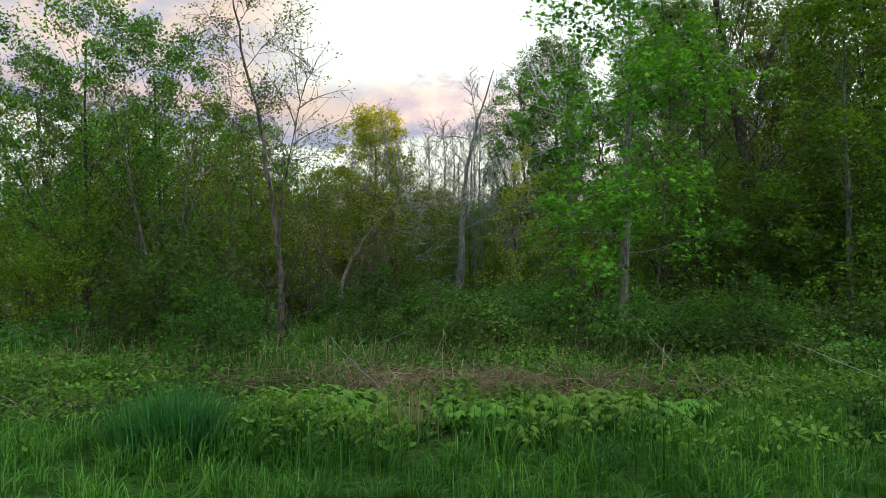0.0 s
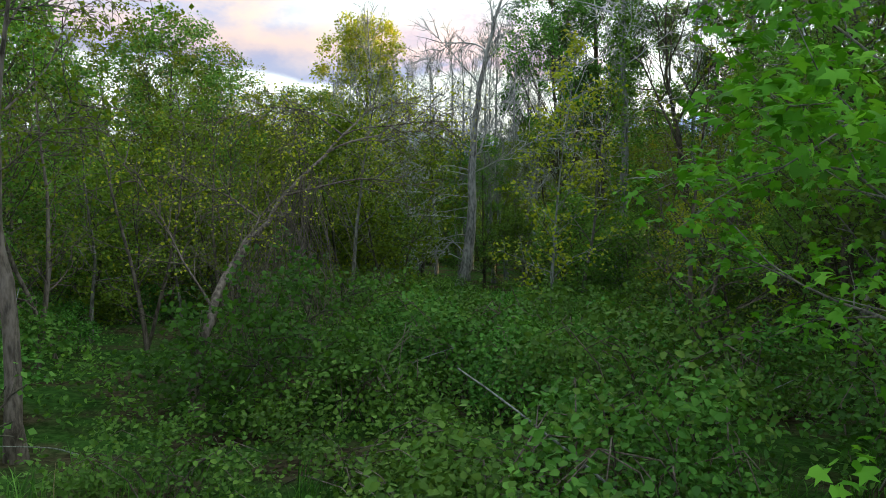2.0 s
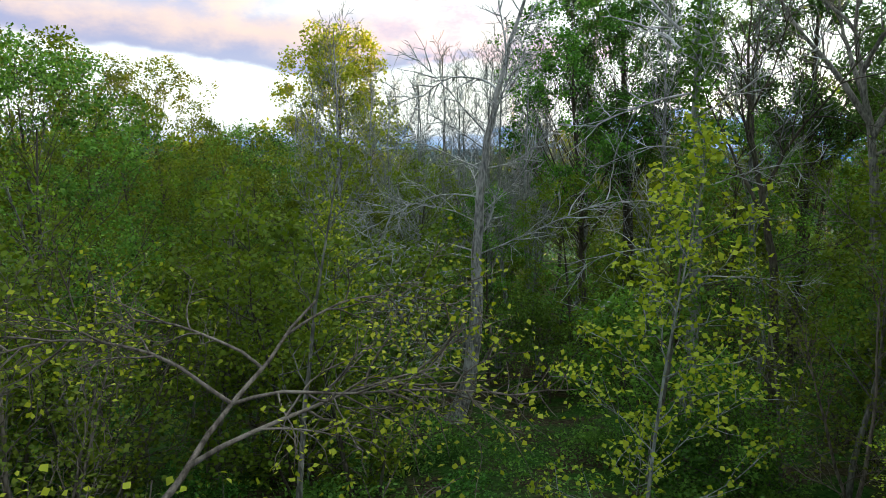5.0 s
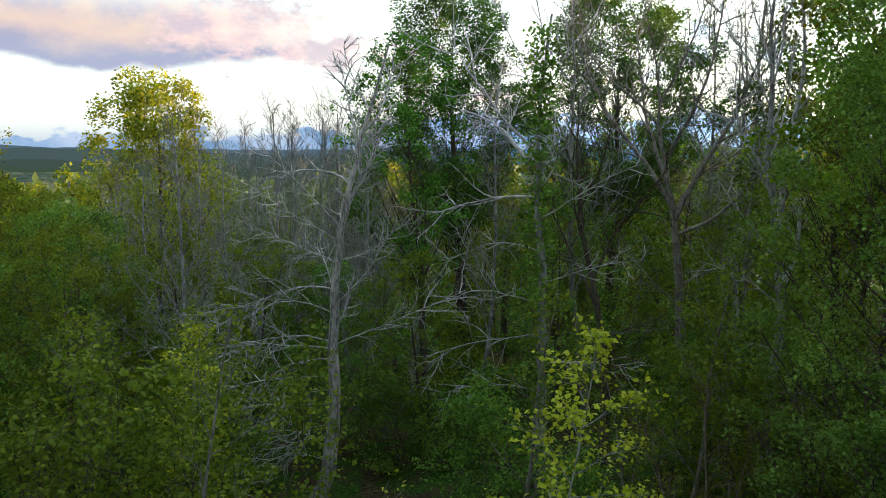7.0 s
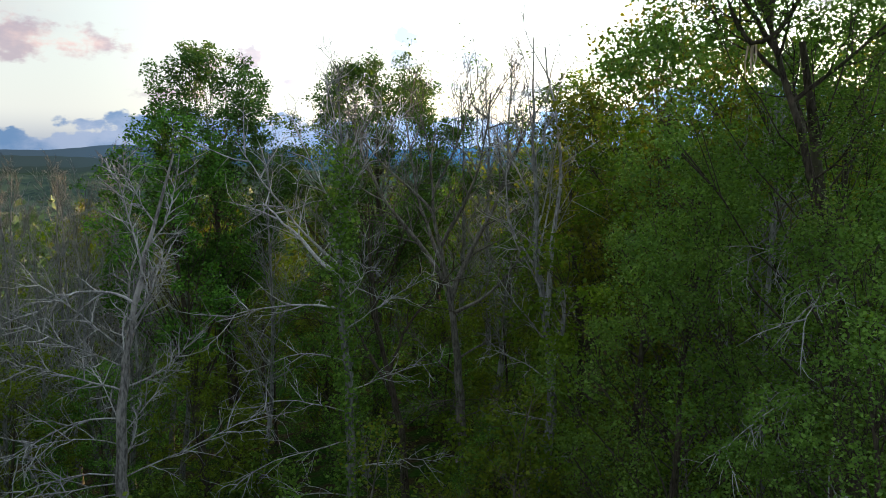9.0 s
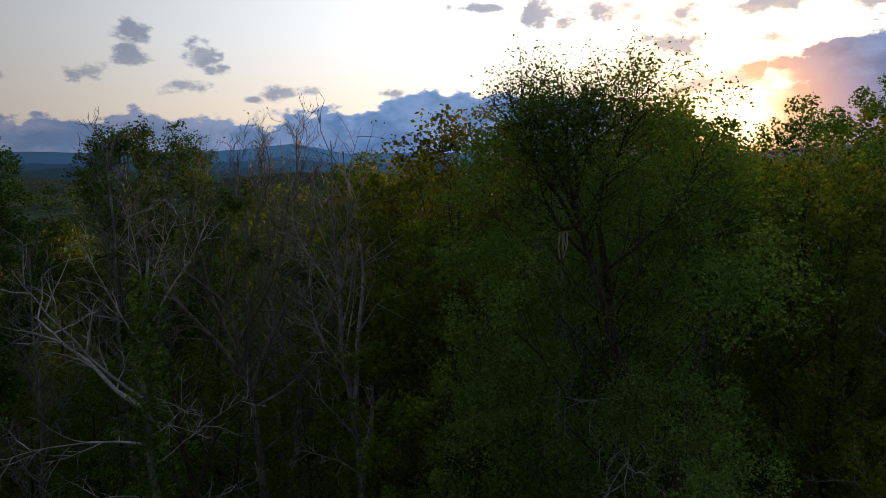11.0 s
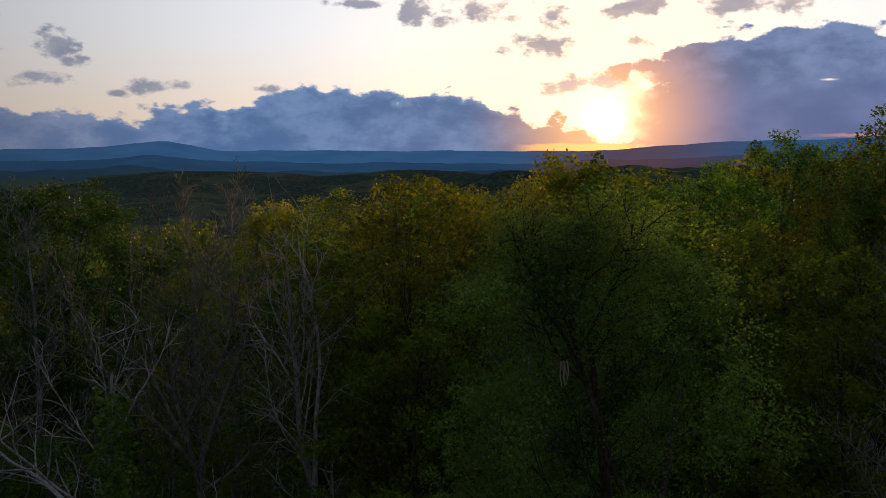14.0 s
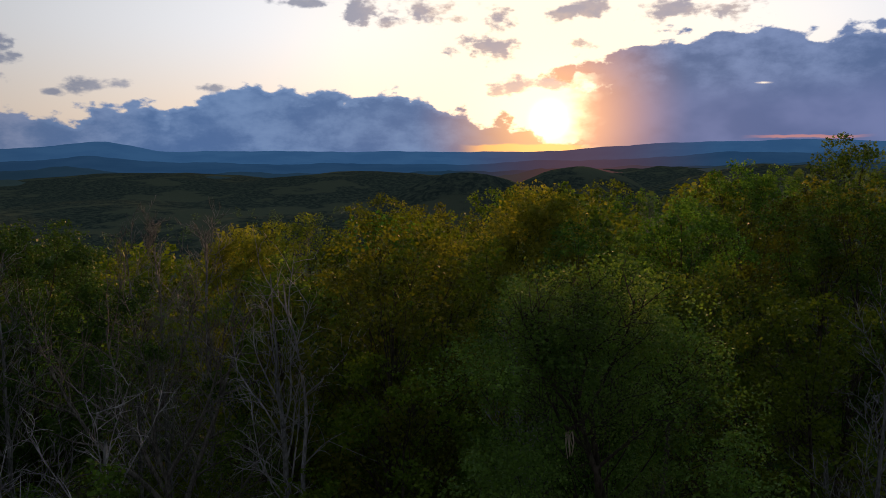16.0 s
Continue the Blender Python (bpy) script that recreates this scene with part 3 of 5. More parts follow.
# ---------------------------------------------------------------- trees
def tree_parts(name, rng, height, radius, limbs, crown_from, reach, mats, leaf=None, lean=(0, 0), wobble=0.06, limb_rise=0.06, low_angle=75, top_angle=25,
               twigs=6, twiglets=0, each=8, spread=0.28, size=0.22, shape="round", stems=1, flat=0.6, sides=8, thick=0.42, crooked=0.16, twig_angle=45, clumps=True, limb_n=6, form="blade"):
    """A tree at the origin: trunk (or several stems), limbs, twigs and a crown of single leaves. Returns its root."""
    root = new(name)
    trunk_shoots, limb_shoots, twig_shoots, spots = [], [], [], []
    for s in range(stems):
        tilt = np.array((lean[0] + (rng.normal(0, 0.16) if stems > 1 else 0), lean[1] + (rng.normal(0, 0.16) if stems > 1 else 0), 1.0))
        h, r = height * (1 - 0.12 * s), radius * (1 - 0.15 * s)
        trunk = shoot(rng, (rng.normal(0, 0.25) if s else 0, rng.normal(0, 0.25) if s else 0, -0.25), tilt, h + 0.25, 12, wobble, 0.02)
        trunk_shoots.append((trunk, r * 1.05, r * 0.12, sides))
        foot = trunk[:2].copy()
        foot[1] = trunk[0] * 0.25 + trunk[1] * 0.75
        trunk_shoots.append((np.array([trunk[0], trunk[0] * 0.75 + trunk[1] * 0.25, trunk[0] * 0.4 + trunk[1] * 0.6]), r * 1.5, r * 0.98, sides))
        for q in range(limbs):
            f = crown_from + (0.98 - crown_from) * (q + rng.uniform(0, 0.9)) / limbs
            g = (f - crown_from) / (1 - crown_from)
            if shape == "round":
                wide = 0.35 + 0.85 * math.sin(math.pi * min(1, g * 0.82 + 0.14))
            elif shape == "full":
                wide = 1.05 * (1 - 0.45 * max(0, (g - 0.6) / 0.4) ** 2)
            elif shape == "vase":
                wide = 0.6 + 0.6 * (1 - g)
            else:
                wide = 1.1 - 0.8 * g
            start, axis = along(trunk, f)
            angle = low_angle + (top_angle - low_angle) * g + rng.normal(0, 8)
            way = side_way(rng, axis, angle, q * 2.4 + rng.normal(0, 0.4))
            length = reach * wide * rng.uniform(0.75, 1.2)
            limb_r = max(0.012, (r * (1.05 - 0.93 * f)) * thick * rng.uniform(0.7, 1.1))
            limb = shoot(rng, start, way, length, limb_n, crooked, limb_rise)
            limb_shoots.append((limb, limb_r, limb_r * 0.25, 5 if limb_n > 4 else 4))
            for k in range(twigs):
                u = 0.22 + 0.78 * (k + rng.uniform(0, 0.9)) / twigs
                start2, axis2 = along(limb, min(u, 0.99))
                way2 = side_way(rng, axis2, twig_angle + rng.normal(0, 12), k * 2.4 + rng.normal(0, 0.5))
                twig = shoot(rng, start2, way2, length * rng.uniform(0.25, 0.5), 2 if leaf is not None else 3, crooked, limb_rise)
                twig_shoots.append((twig, limb_r * 0.36 + (0.004 if leaf is not None else 0.008), 0.004 if leaf is not None else 0.007, 3))
                spots += [along(twig, v)[0] for v in ((0.5, 0.98) if clumps else (0.35, 0.7, 0.99))]
                for e in range(twiglets):
                    start3, axis3 = along(twig, rng.uniform(0.2, 0.95))
                    way3 = side_way(rng, axis3, rng.uniform(25, 60), rng.uniform(0, 6.28))
                    small = shoot(rng, start3, way3, length * rng.uniform(0.12, 0.28), 2, crooked, limb_rise)
                    twig_shoots.append((small, limb_r * 0.16 + (0.004 if leaf is not None else 0.007), 0.004 if leaf is not None else 0.006, 3))
                    spots.append(small[-1])
            spots.append(limb[-1])
    if leaf is not None:
        part("trunk", tubes("trunk", trunk_shoots + limb_shoots + twig_shoots), mats[0], root)
        part("crown", leaves("crown", rng, np.array(spots), each * 3 // 2 if clumps else each, spread, size, flat, clump=clumps, form=form), leaf, root)
    else:
        part("trunk", tubes("trunk", trunk_shoots + limb_shoots), mats[0], root)
        tagged(part("crown", tubes("crown", twig_shoots), mats[1], root), "fine bare grey twigs")
    return root


def domed_tree(name, rng, height, r, wide, crown_from, lobes, lobe, subs, each, size, mats, leaf, lean=(0, 0), low=0.55, fan=0.9, spread=0.2, flat=0.25, sides=8, bare_at=None, thin_top=1.0, sway=0.035):
    """A tree whose limbs fan out to many rounded leafy boughs that together make a domed crown."""
    root = new(name)
    trunk = shoot(rng, (0, 0, -0.25), (lean[0], lean[1], 1.0), height * 0.82 + 0.25, 12, sway, 0.02)
    wood = [(trunk, r * 1.05, r * 0.16, sides), (np.array([trunk[0], trunk[0] * 0.75 + trunk[1] * 0.25, trunk[0] * 0.4 + trunk[1] * 0.6]), r * 1.5, r * 0.98, sides)]
    spots = []
    z0 = crown_from * height
    for k in range(lobes):
        g = (k + rng.uniform(0, 1)) / lobes
        rad = wide * (math.sqrt(max(0.0, 1 - ((g - 0.4) / 0.62) ** 2)) if g > 0.4 else low + (1 - low) * g / 0.4)
        turn, f = k * 2.4 + rng.normal(0, 0.35), rng.uniform(0.45, 1.0) ** 0.6
        size_l = lobe * rng.uniform(0.7, 1.3)
        z = z0 + g * (height - z0) - size_l * 0.6
        bend = along(trunk, min(0.98, max(0.05, z / (height * 0.82))))[0]
        c = np.array((bend[0] + rad * f * math.cos(turn), bend[1] + rad * f * math.sin(turn), z))
        if bare_at is not None and bare_at(c):
            continue
        at = max(z0 * rng.uniform(0.6, 0.95), min(height * 0.72, z - rad * f * fan - 0.4))
        start = along(trunk, at / (height * 0.82 + 0.25) + 0.01)[0]
        mid = start * 0.45 + c * 0.55 + ((c - bend) * (0.16, 0.16, 0)) + rng.normal(0, 0.08, 3) * lobe
        u = np.linspace(0, 1, 6)[:, None]
        limb = start * (1 - u) ** 2 + mid * 2 * u * (1 - u) + c * u * u
        limb[1:-1] += rng.normal(0, 0.035, (4, 3)) * lobe
        limb_r = max(0.010, min(0.05, r * 0.25) * (1.1 - at / height) * rng.uniform(0.7, 1.15))
        wood.append((limb, limb_r, limb_r * 0.3, 5))
        for s in range(subs if g < 0.65 else int(subs * thin_top)):
            o = rng.normal(0, 1, 3)
            o /= np.linalg.norm(o)
            o[2] = o[2] if rng.uniform() < 0.35 else abs(o[2])
            p = c + o * size_l * (0.95, 0.95, 1.0) * rng.uniform(0.55, 1.05)
            spots.append(p)
            if s % 2 == 0:
                a = along(limb, rng.uniform(0.55, 0.99))[0]
                wood.append((np.array([a, (a + p) / 2 + rng.normal(0, 0.05, 3), p]), limb_r * 0.3 + 0.004, 0.004, 3))
    part("trunk", tubes("trunk", wood), mats[0], root)
    part("crown", leaves("crown", rng, np.array(spots), each, spread, size, flat, tall=1.15), leaf, root)
    return root


def grown_tree(name, rng, trunk, r0, r1, limbs, mats, twigs=7, twiglets=3, leaf=None, each=2, spread=0.15, size=0.16, fine=0.4, girth=1.0, twig_r=0.007):
    """A tree of its own growth: the line of its trunk and limbs as (height, way round, lift, length, rise, radius). Each limb is a part."""
    root = new(name)
    keys = np.array(trunk, float)
    zs = np.linspace(keys[0, 2], keys[-1, 2], 22)
    line = np.stack([np.interp(zs, keys[:, 2], keys[:, 0]), np.interp(zs, keys[:, 2], keys[:, 1]), zs], 1)
    for _ in range(2):
        line[1:-1] = (line[:-2] + line[1:-1] * 2 + line[2:]) / 4
    line[1:-1, :2] += rng.normal(0, 0.03, (len(line) - 2, 2))
    part("trunk", tubes("trunk", [(line, r0, r1, 12), (np.array([line[0] - (0, 0, 0.2), line[0] + (0, 0, 0.15), line[1]]), r0 * 1.6, r0 * 0.97, 12)]), mats[0], root)
    fine_shoots, spots = [], []
    for z, turn, lift, length, rise, r in limbs:
        start = np.array([np.interp(z, zs, line[:, 0]), np.interp(z, zs, line[:, 1]), z])
        way = (math.cos(radians(turn)) * math.cos(radians(lift)), math.sin(radians(turn)) * math.cos(radians(lift)), math.sin(radians(lift)))
        limb = shoot(rng, start, way, length, 10, 0.085, rise)
        part("limb", tubes("limb", [(limb, r * girth, r * girth * 0.22, 7)]), mats[1], root)
        for k in range(twigs):
            u = 0.18 + 0.8 * (k + rng.uniform(0, 0.9)) / twigs
            p, axis = along(limb, min(u, 0.99))
            twig = shoot(rng, p, side_way(rng, axis, rng.uniform(30, 60), k * 2.4 + rng.normal(0, 0.5)), length * rng.uniform(0.2, fine), 5, 0.13, rise * 0.6)
            fine_shoots.append((twig, r * 0.28 + twig_r, twig_r * 0.85, 4))
            spots += [twig[2], twig[-1]]
            for e in range(twiglets):
                p, axis = along(twig, rng.uniform(0.15, 0.95))
                small = shoot(rng, p, side_way(rng, axis, rng.uniform(25, 65), rng.uniform(0, 6.28)), length * rng.uniform(0.08, fine * 0.5), 3, 0.2, rise * 0.5)
                fine_shoots.append((small, r * 0.10 + twig_r, twig_r * 0.7, 3))
                spots.append(small[-1])
    tagged(part("twig_growth", tubes("twig_growth", fine_shoots), mats[1], root), "fine bare grey twigs", kind="stuff")
    if leaf is not None:
        part("crown", leaves("crown", rng, np.array(spots), each, spread, size, clump=False), leaf, root)
    return root


TIPS = {}


def tip(root):
    """How high a tree rises over its foot, as made."""
    return max(v.co.z for o in root.children for v in o.data.vertices)


def set_down(root, x, y, top=None, own=1.0, turn=0.0, label="", category="tree", group="", sink=0.05):
    """Stand a new tree on the ground; with top, stretch it until its tip is at that height (own: its height as made)."""
    z = level(x, y) - sink
    s = (top - z) / tip(root) if top is not None else 1.0
    TIPS[root.name] = tip(root)
    root.matrix_basis = pose(x, y, z, 0, 0, turn) @ Matrix.Scale(s, 4)
    return tagged(root, label, category, group)


def again(root, x, y, scale=1.0, turn=0.0, label="", group="", sink=0.05):
    """One more of the same kind, elsewhere."""
    ob = copy_thing(root, pose(0, 0, 0))
    ob.matrix_basis = pose(x, y, level(x, y) - sink, 0, 0, turn) @ Matrix.Scale(scale, 4)
    return tagged(ob, label, "", group)


R = np.random.default_rng
BROWN = (BARK_BROWN, BARK_BROWN)

# the dead tree in the hollow: a bent foot, long drooping side branches, a forked head
dead = grown_tree("dead_tree", R(11), ((0, 0, 0), (0.45, 0, 1.3), (0.6, 0.05, 2.9), (0.58, 0, 4.7), (0.75, 0, 7.3), (1.0, 0, 8.4), (1.45, 0, 10.7), (2.0, 0, 12.2), (2.25, 0, 13.1)), 0.25, 0.025, (
    (5.4, 10, 45, 1.4, 0.02, 0.075), (4.9, -10, 20, 4.2, 0.0, 0.045), (7.3, 15, 10, 2.2, 0.06, 0.06), (7.2, 170, 30, 2.6, -0.06, 0.06), (5.0, 175, 25, 3.6, -0.08, 0.05), (4.8, 200, 15, 3.8, -0.04, 0.04),
    (4.5, 160, 5, 3.6, -0.06, 0.04), (1.7, 170, 60, 3.0, -0.2, 0.045), (1.5, 195, 30, 3.0, -0.12, 0.04), (9.4, 175, 55, 2.8, -0.2, 0.08), (10.2, 150, 70, 2.8, 0.0, 0.07), (10.8, 20, 45, 2.2, 0.1, 0.06),
    (8.6, -70, 40, 2.4, 0.05, 0.05), (8.0, 100, 40, 2.6, 0.05, 0.05), (9.0, -30, 50, 2.2, 0.05, 0.05), (6.3, 95, 20, 2.8, 0.0, 0.04), (3.2, 185, 12, 3.4, -0.05, 0.036), (6.5, 185, 20, 3.4, -0.04, 0.045)) + (
    (8.2, 185, 48, 3.0, 0.0, 0.06), (11.4, 170, 50, 1.8, 0.05, 0.045), (6.0, 30, 35, 2.6, 0.03, 0.04), (7.8, 200, 35, 3.0, 0.02, 0.045), (8.9, 10, 50, 2.4, 0.05, 0.05), (4.0, 188, 8, 3.8, -0.07, 0.034), (3.6, 168, 2, 3.4, -0.06, 0.03), (2.6, 180, 5, 3.2, -0.07, 0.03), (5.8, 192, 22, 3.8, -0.06, 0.036), (2.2, 200, 20, 2.8, -0.10, 0.03)), (BARK_DEAD, BARK_PALE), 11, 4, girth=0.5, twig_r=0.0055)
set_down(dead, 0.35, 37.3, None, 1, -6, "dead leafless tree with pale grey crooked branches", "tree")

# maple beside the way
maple = tree_parts("maple_tree", R(12), 9.6, 0.125, 36, 0.19, 2.35, (BARK_MAPLE, BARK_MAPLE), LEAF_MAPLE, (0.02, 0.0), 0.03, -0.02, 80, 35, 8, 0, 15, 0.19, 0.125, "full", flat=0.75, form="lobed", thick=0.24)
set_down(maple, 3.62, 14.4, 9.0, 9.6, 0, "young maple with pale trunk and fresh green leaves")

again(maple, 9.4, 16.4, 0.8, 130, "young maple with fresh green leaves among shrubs")

# sparse twin-stemmed tree and the leaning tree
twiggy = grown_tree("twiggy_tree", R(13), ((0, 0, 0), (0, 0, 1.5), (-0.12, 0, 3.2), (-0.5, 0, 5.2), (-0.95, 0, 7.5), (-1.2, 0, 9.3)), 0.085, 0.008, (
    (1.9, 10, 82, 4.6, 0.03, 0.045), (3.4, 185, 35, 1.5, 0.05, 0.014), (4.0, 10, 20, 1.7, 0.02, 0.016), (4.4, 170, 35, 1.6, 0.04, 0.014), (5.2, 20, 30, 1.5, 0.03, 0.014), (5.6, 200, 40, 1.5, 0.05, 0.014),
    (6.2, 0, 45, 1.6, 0.04, 0.016), (6.6, 160, 40, 1.4, 0.05, 0.014), (7.2, 340, 45, 1.3, 0.05, 0.014), (2.7, 350, 25, 1.3, 0.02, 0.014), (4.8, 100, 30, 1.4, 0.03, 0.014), (5.0, 280, 30, 1.4, 0.03, 0.014),
    (7.4, 100, 45, 1.2, 0.05, 0.012), (7.8, 200, 50, 1.2, 0.05, 0.012)), (BARK_TAN, BARK_TAN), 15, 6, LEAF_OLIVE, 4, 0.08, 0.055, fine=0.55, girth=0.7, twig_r=0.003)
set_down(twiggy, -3.7, 16.2, None, 1, 0, "thin two-stemmed tree with sparse budding twigs", "tree")
leaning = grown_tree("leaning_tree", R(14), ((0, 0, 0), (0.04, 0.05, 0.75), (0.05, 0.25, 1.35), (0.14, 1.0, 1.72), (0.24, 1.94, 2.05), (0.44, 3.09, 2.7), (0.89, 4.01, 3.25), (1.30, 4.75, 3.8), (1.65, 5.25, 4.25)), 0.085, 0.010, (
    (2.6, 5, 12, 2.4, -0.02, 0.03), (3.3, 10, 40, 2.4, -0.08, 0.03), (2.2, 175, 50, 2.1, -0.05, 0.026), (1.7, 100, 50, 1.8, -0.04, 0.024), (3.6, 190, 45, 2.4, -0.10, 0.024), (2.9, 270, 30, 1.6, -0.06, 0.02),
    (1.3, 160, 55, 2.4, -0.04, 0.024), (3.8, 160, 35, 2.2, -0.08, 0.02), (4.0, 30, 30, 1.8, -0.08, 0.018), (3.6, 340, 20, 2.2, -0.04, 0.022)), (BARK_TAN, BARK_TAN), 14, 6, LEAF_YELLOW, 3, 0.10, 0.05, girth=0.75, twig_r=0.003)
set_down(leaning, -2.75, 18.25, None, 1, 0, "leaning brown tree with arching twigs and small new leaves", "tree")
rng = R(15)
strands = []
for k in range(170):
    u = rng.uniform(0.0, 1.0)
    top = np.array((0.1 + 0.7 * u + rng.normal(0, 0.2), 1.0 + 2.8 * u + rng.normal(0, 0.2), 0.9 + 2.3 * u + rng.normal(0, 0.2)))
    low = np.array((top[0] + rng.normal(-0.1, 0.5), top[1] + rng.normal(-0.1, 0.5), rng.uniform(-0.3, 0.2)))
    mid = (top + low) / 2 + rng.normal(0, 0.28, 3)
    strands.append((np.array([top, top * 0.6 + mid * 0.4, mid, mid * 0.4 + low * 0.6, low]), 0.007, 0.004, 3))
tagged(part("vine_tangle", tubes("vine_tangle", strands), BARK_TAN, leaning), "brown hanging vines", kind="stuff")
dead_shrub = grown_tree("dead_shrub", R(16), ((0, 0, 0), (0.08, 0, 0.6), (0.0, 0, 1.2), (0.1, 0, 1.8)), 0.03, 0.008, (
    (0.3, 20, 40, 1.1, 0.0, 0.014), (0.4, 190, 35, 1.2, 0.0, 0.014), (0.7, 330, 40, 0.9, 0.0, 0.012), (0.9, 150, 40, 0.9, 0.0, 0.012), (1.2, 30, 40, 0.7, 0.0, 0.01)), BROWN, 6, 2, LEAF_GREEN, 2, 0.08, 0.05)
set_down(dead_shrub, -3.1, 13.8, None, 1, 0, "small half-dead shrub with bare pale twigs", "shrub")

# leafy tree kinds, each also with a simpler growth for the back of the wood
oak = domed_tree("oak_tree", R(21), 15, 0.20, 2.6, 0.46, 40, 0.80, 8, 58, 0.11, BROWN, LEAF_WOOD, (0.01, 0.02), 0.8, 1.5, 0.18)
set_down(oak, 17.2, 36.0, 13.0, 15, 40, "tall upright tree in fresh dark green leaf", "tree", "leafy forest trees")
poplar = domed_tree("poplar_tree", R(22), 15, 0.20, 2.8, 0.46, 42, 0.80, 8, 56, 0.11, BROWN, LEAF_WOOD, (0.0, 0.01), 0.6, 1.7, 0.19)
set_down(poplar, 5.6, 44.5, 11.6, 16, 10, "tall upright tree in fresh dark green leaf", "tree", "leafy forest trees")
crowned = domed_tree("tulip_tree", R(27), 18.4, 0.34, 3.2, 0.46, 70, 0.80, 10, 76, 0.105, BROWN, LEAF_TULIP, (0.0, 0.0), 0.3, 1.3, 0.19, sway=0.015)
set_down(crowned, 8.0, 47.6, 14.3, 18, 40, "tall dark trunk with a high fan of fresh green leaf", "tree", "tall crowned trees")
spread = domed_tree("tulip_tree", R(28), 18.4, 0.32, 4.6, 0.50, 104, 0.85, 10, 74, 0.105, BROWN, LEAF_TULIP, (0.0, 0.0), 0.3, 1.3, 0.20, sway=0.015)
set_down(spread, 15.0, 47.4, 14.4, 18, 100, "tall dark trunk with a wide domed green crown", "tree", "tall crowned trees")
ash = domed_tree("ash_tree", R(23), 14, 0.2, 3.4, 0.42, 50, 0.85, 8, 38, 0.120, BROWN, LEAF_RUSSET, (0.0, 0.0), 0.75, 0.9, 0.19)
set_down(ash, 16.9, 32.3, 14.5, 13, 70, "broad tree in brownish olive spring leaf", "tree", "leafy forest trees")
lime = domed_tree("lime_tree", R(24), 11, 0.14, 2.6, 0.24, 38, 0.78, 8, 44, 0.10, BROWN, LEAF_OLIVE, (0.02, 0.0), 0.7, 0.7, 0.15)
set_down(lime, -6.5, 39.6, 5.0, 11, 0, "leafy olive green tree with thin stem", "tree", "leafy forest trees")
edge_tree = domed_tree("edge_tree", R(26), 10, 0.11, 2.7, 0.20, 50, 0.70, 8, 54, 0.085, BROWN, LEAF_GREEN, (0.02, 0.0), 0.8, 0.9, 0.18)
set_down(edge_tree, -10.2, 20.6, 8.9, 10, 0, "green tree with thin grey stems at the wood's edge", "tree")
gold = domed_tree("golden_tree", R(25), 15, 0.22, 2.7, 0.36, 60, 1.0, 9, 52, 0.15, BROWN, LEAF_GOLD, (0.0, 0.0), 0.6, 1.0, 0.26, sway=0.02)
set_down(gold, -5.3, 53.5, 10.9, 16.5, 0, "tall round-crowned tree with golden yellow new leaves", "tree")
oak_far = domed_tree("oak_tree", R(121), 15, 0.24, 3.2, 0.42, 28, 1.0, 6, 19, 0.25, BROWN, LEAF_WOOD, (0.01, 0.02), 0.6, 1.0, 0.26)
set_down(oak_far, 40.0, 44.0, 13.0, 15, 40, "tall forest tree in dark green leaf", "tree", "leafy forest trees")
ash_far = domed_tree("ash_tree", R(123), 13, 0.19, 3.8, 0.38, 30, 1.1, 6, 19, 0.265, BROWN, LEAF_RUSSET, (0.0, 0.0), 0.7, 0.9, 0.28)
set_down(ash_far, 46.0, 30.0, 14.5, 13, 70, "broad tree in brownish olive spring leaf", "tree", "leafy forest trees")
lime_far = domed_tree("lime_tree", R(124), 11, 0.14, 3.0, 0.26, 28, 0.95, 6, 18, 0.23, BROWN, LEAF_OLIVE, (0.02, 0.0), 0.8, 0.8, 0.25)
set_down(lime_far, -14.0, 63.0, 5.5, 11, 0, "leafy olive green tree with thin stem", "tree", "leafy forest trees")

# big leafy tree with the broken limb, and its slimmer neighbour
broad = domed_tree("beech_tree", R(31), 16, 0.32, 3.4, 0.12, 58, 1.15, 14, 120, 0.070, BROWN, LEAF_BEECH, (-0.015, 0.0), 0.95, 1.2, 0.22,
                   bare_at=lambda c: (c[0] * 0.39 + c[1] * 0.92 < -0.3 and abs(c[0] * 0.92 - c[1] * 0.39) < 1.5 and c[2] < 11.0) or (c[0] * 0.34 - c[1] * 0.94 > (2.6 if c[2] > 11 else 2.9)) or math.dist(c, (-3.6, 1.1, 12.5)) < 1.2
                   or (c[0] < -0.9 and abs(c[1]) < 0.75 and 5.5 < c[2] < 10.5) or (abs(c[1] * 0.88 - c[0] * 0.46 - 1.9) < 1.0 and c[0] * 0.88 + c[1] * 0.46 < -0.6 and c[2] > 8.5), thin_top=1.3)
set_down(broad, 10.2, 23.2, 14.7, 17, 0, "large dense leafy tree in dull green spring leaf", "tree")
slender = domed_tree("elm_tree", R(32), 12, 0.14, 2.3, 0.10, 70, 0.62, 8, 66, 0.062, BROWN, LEAF_BEECH, (-0.03, 0.0), 0.9, 0.8, 0.16)
set_down(slender, 6.9, 21.7, 9.6, 13, 90, "leafy green tree with drooping dead lower branches", "tree")

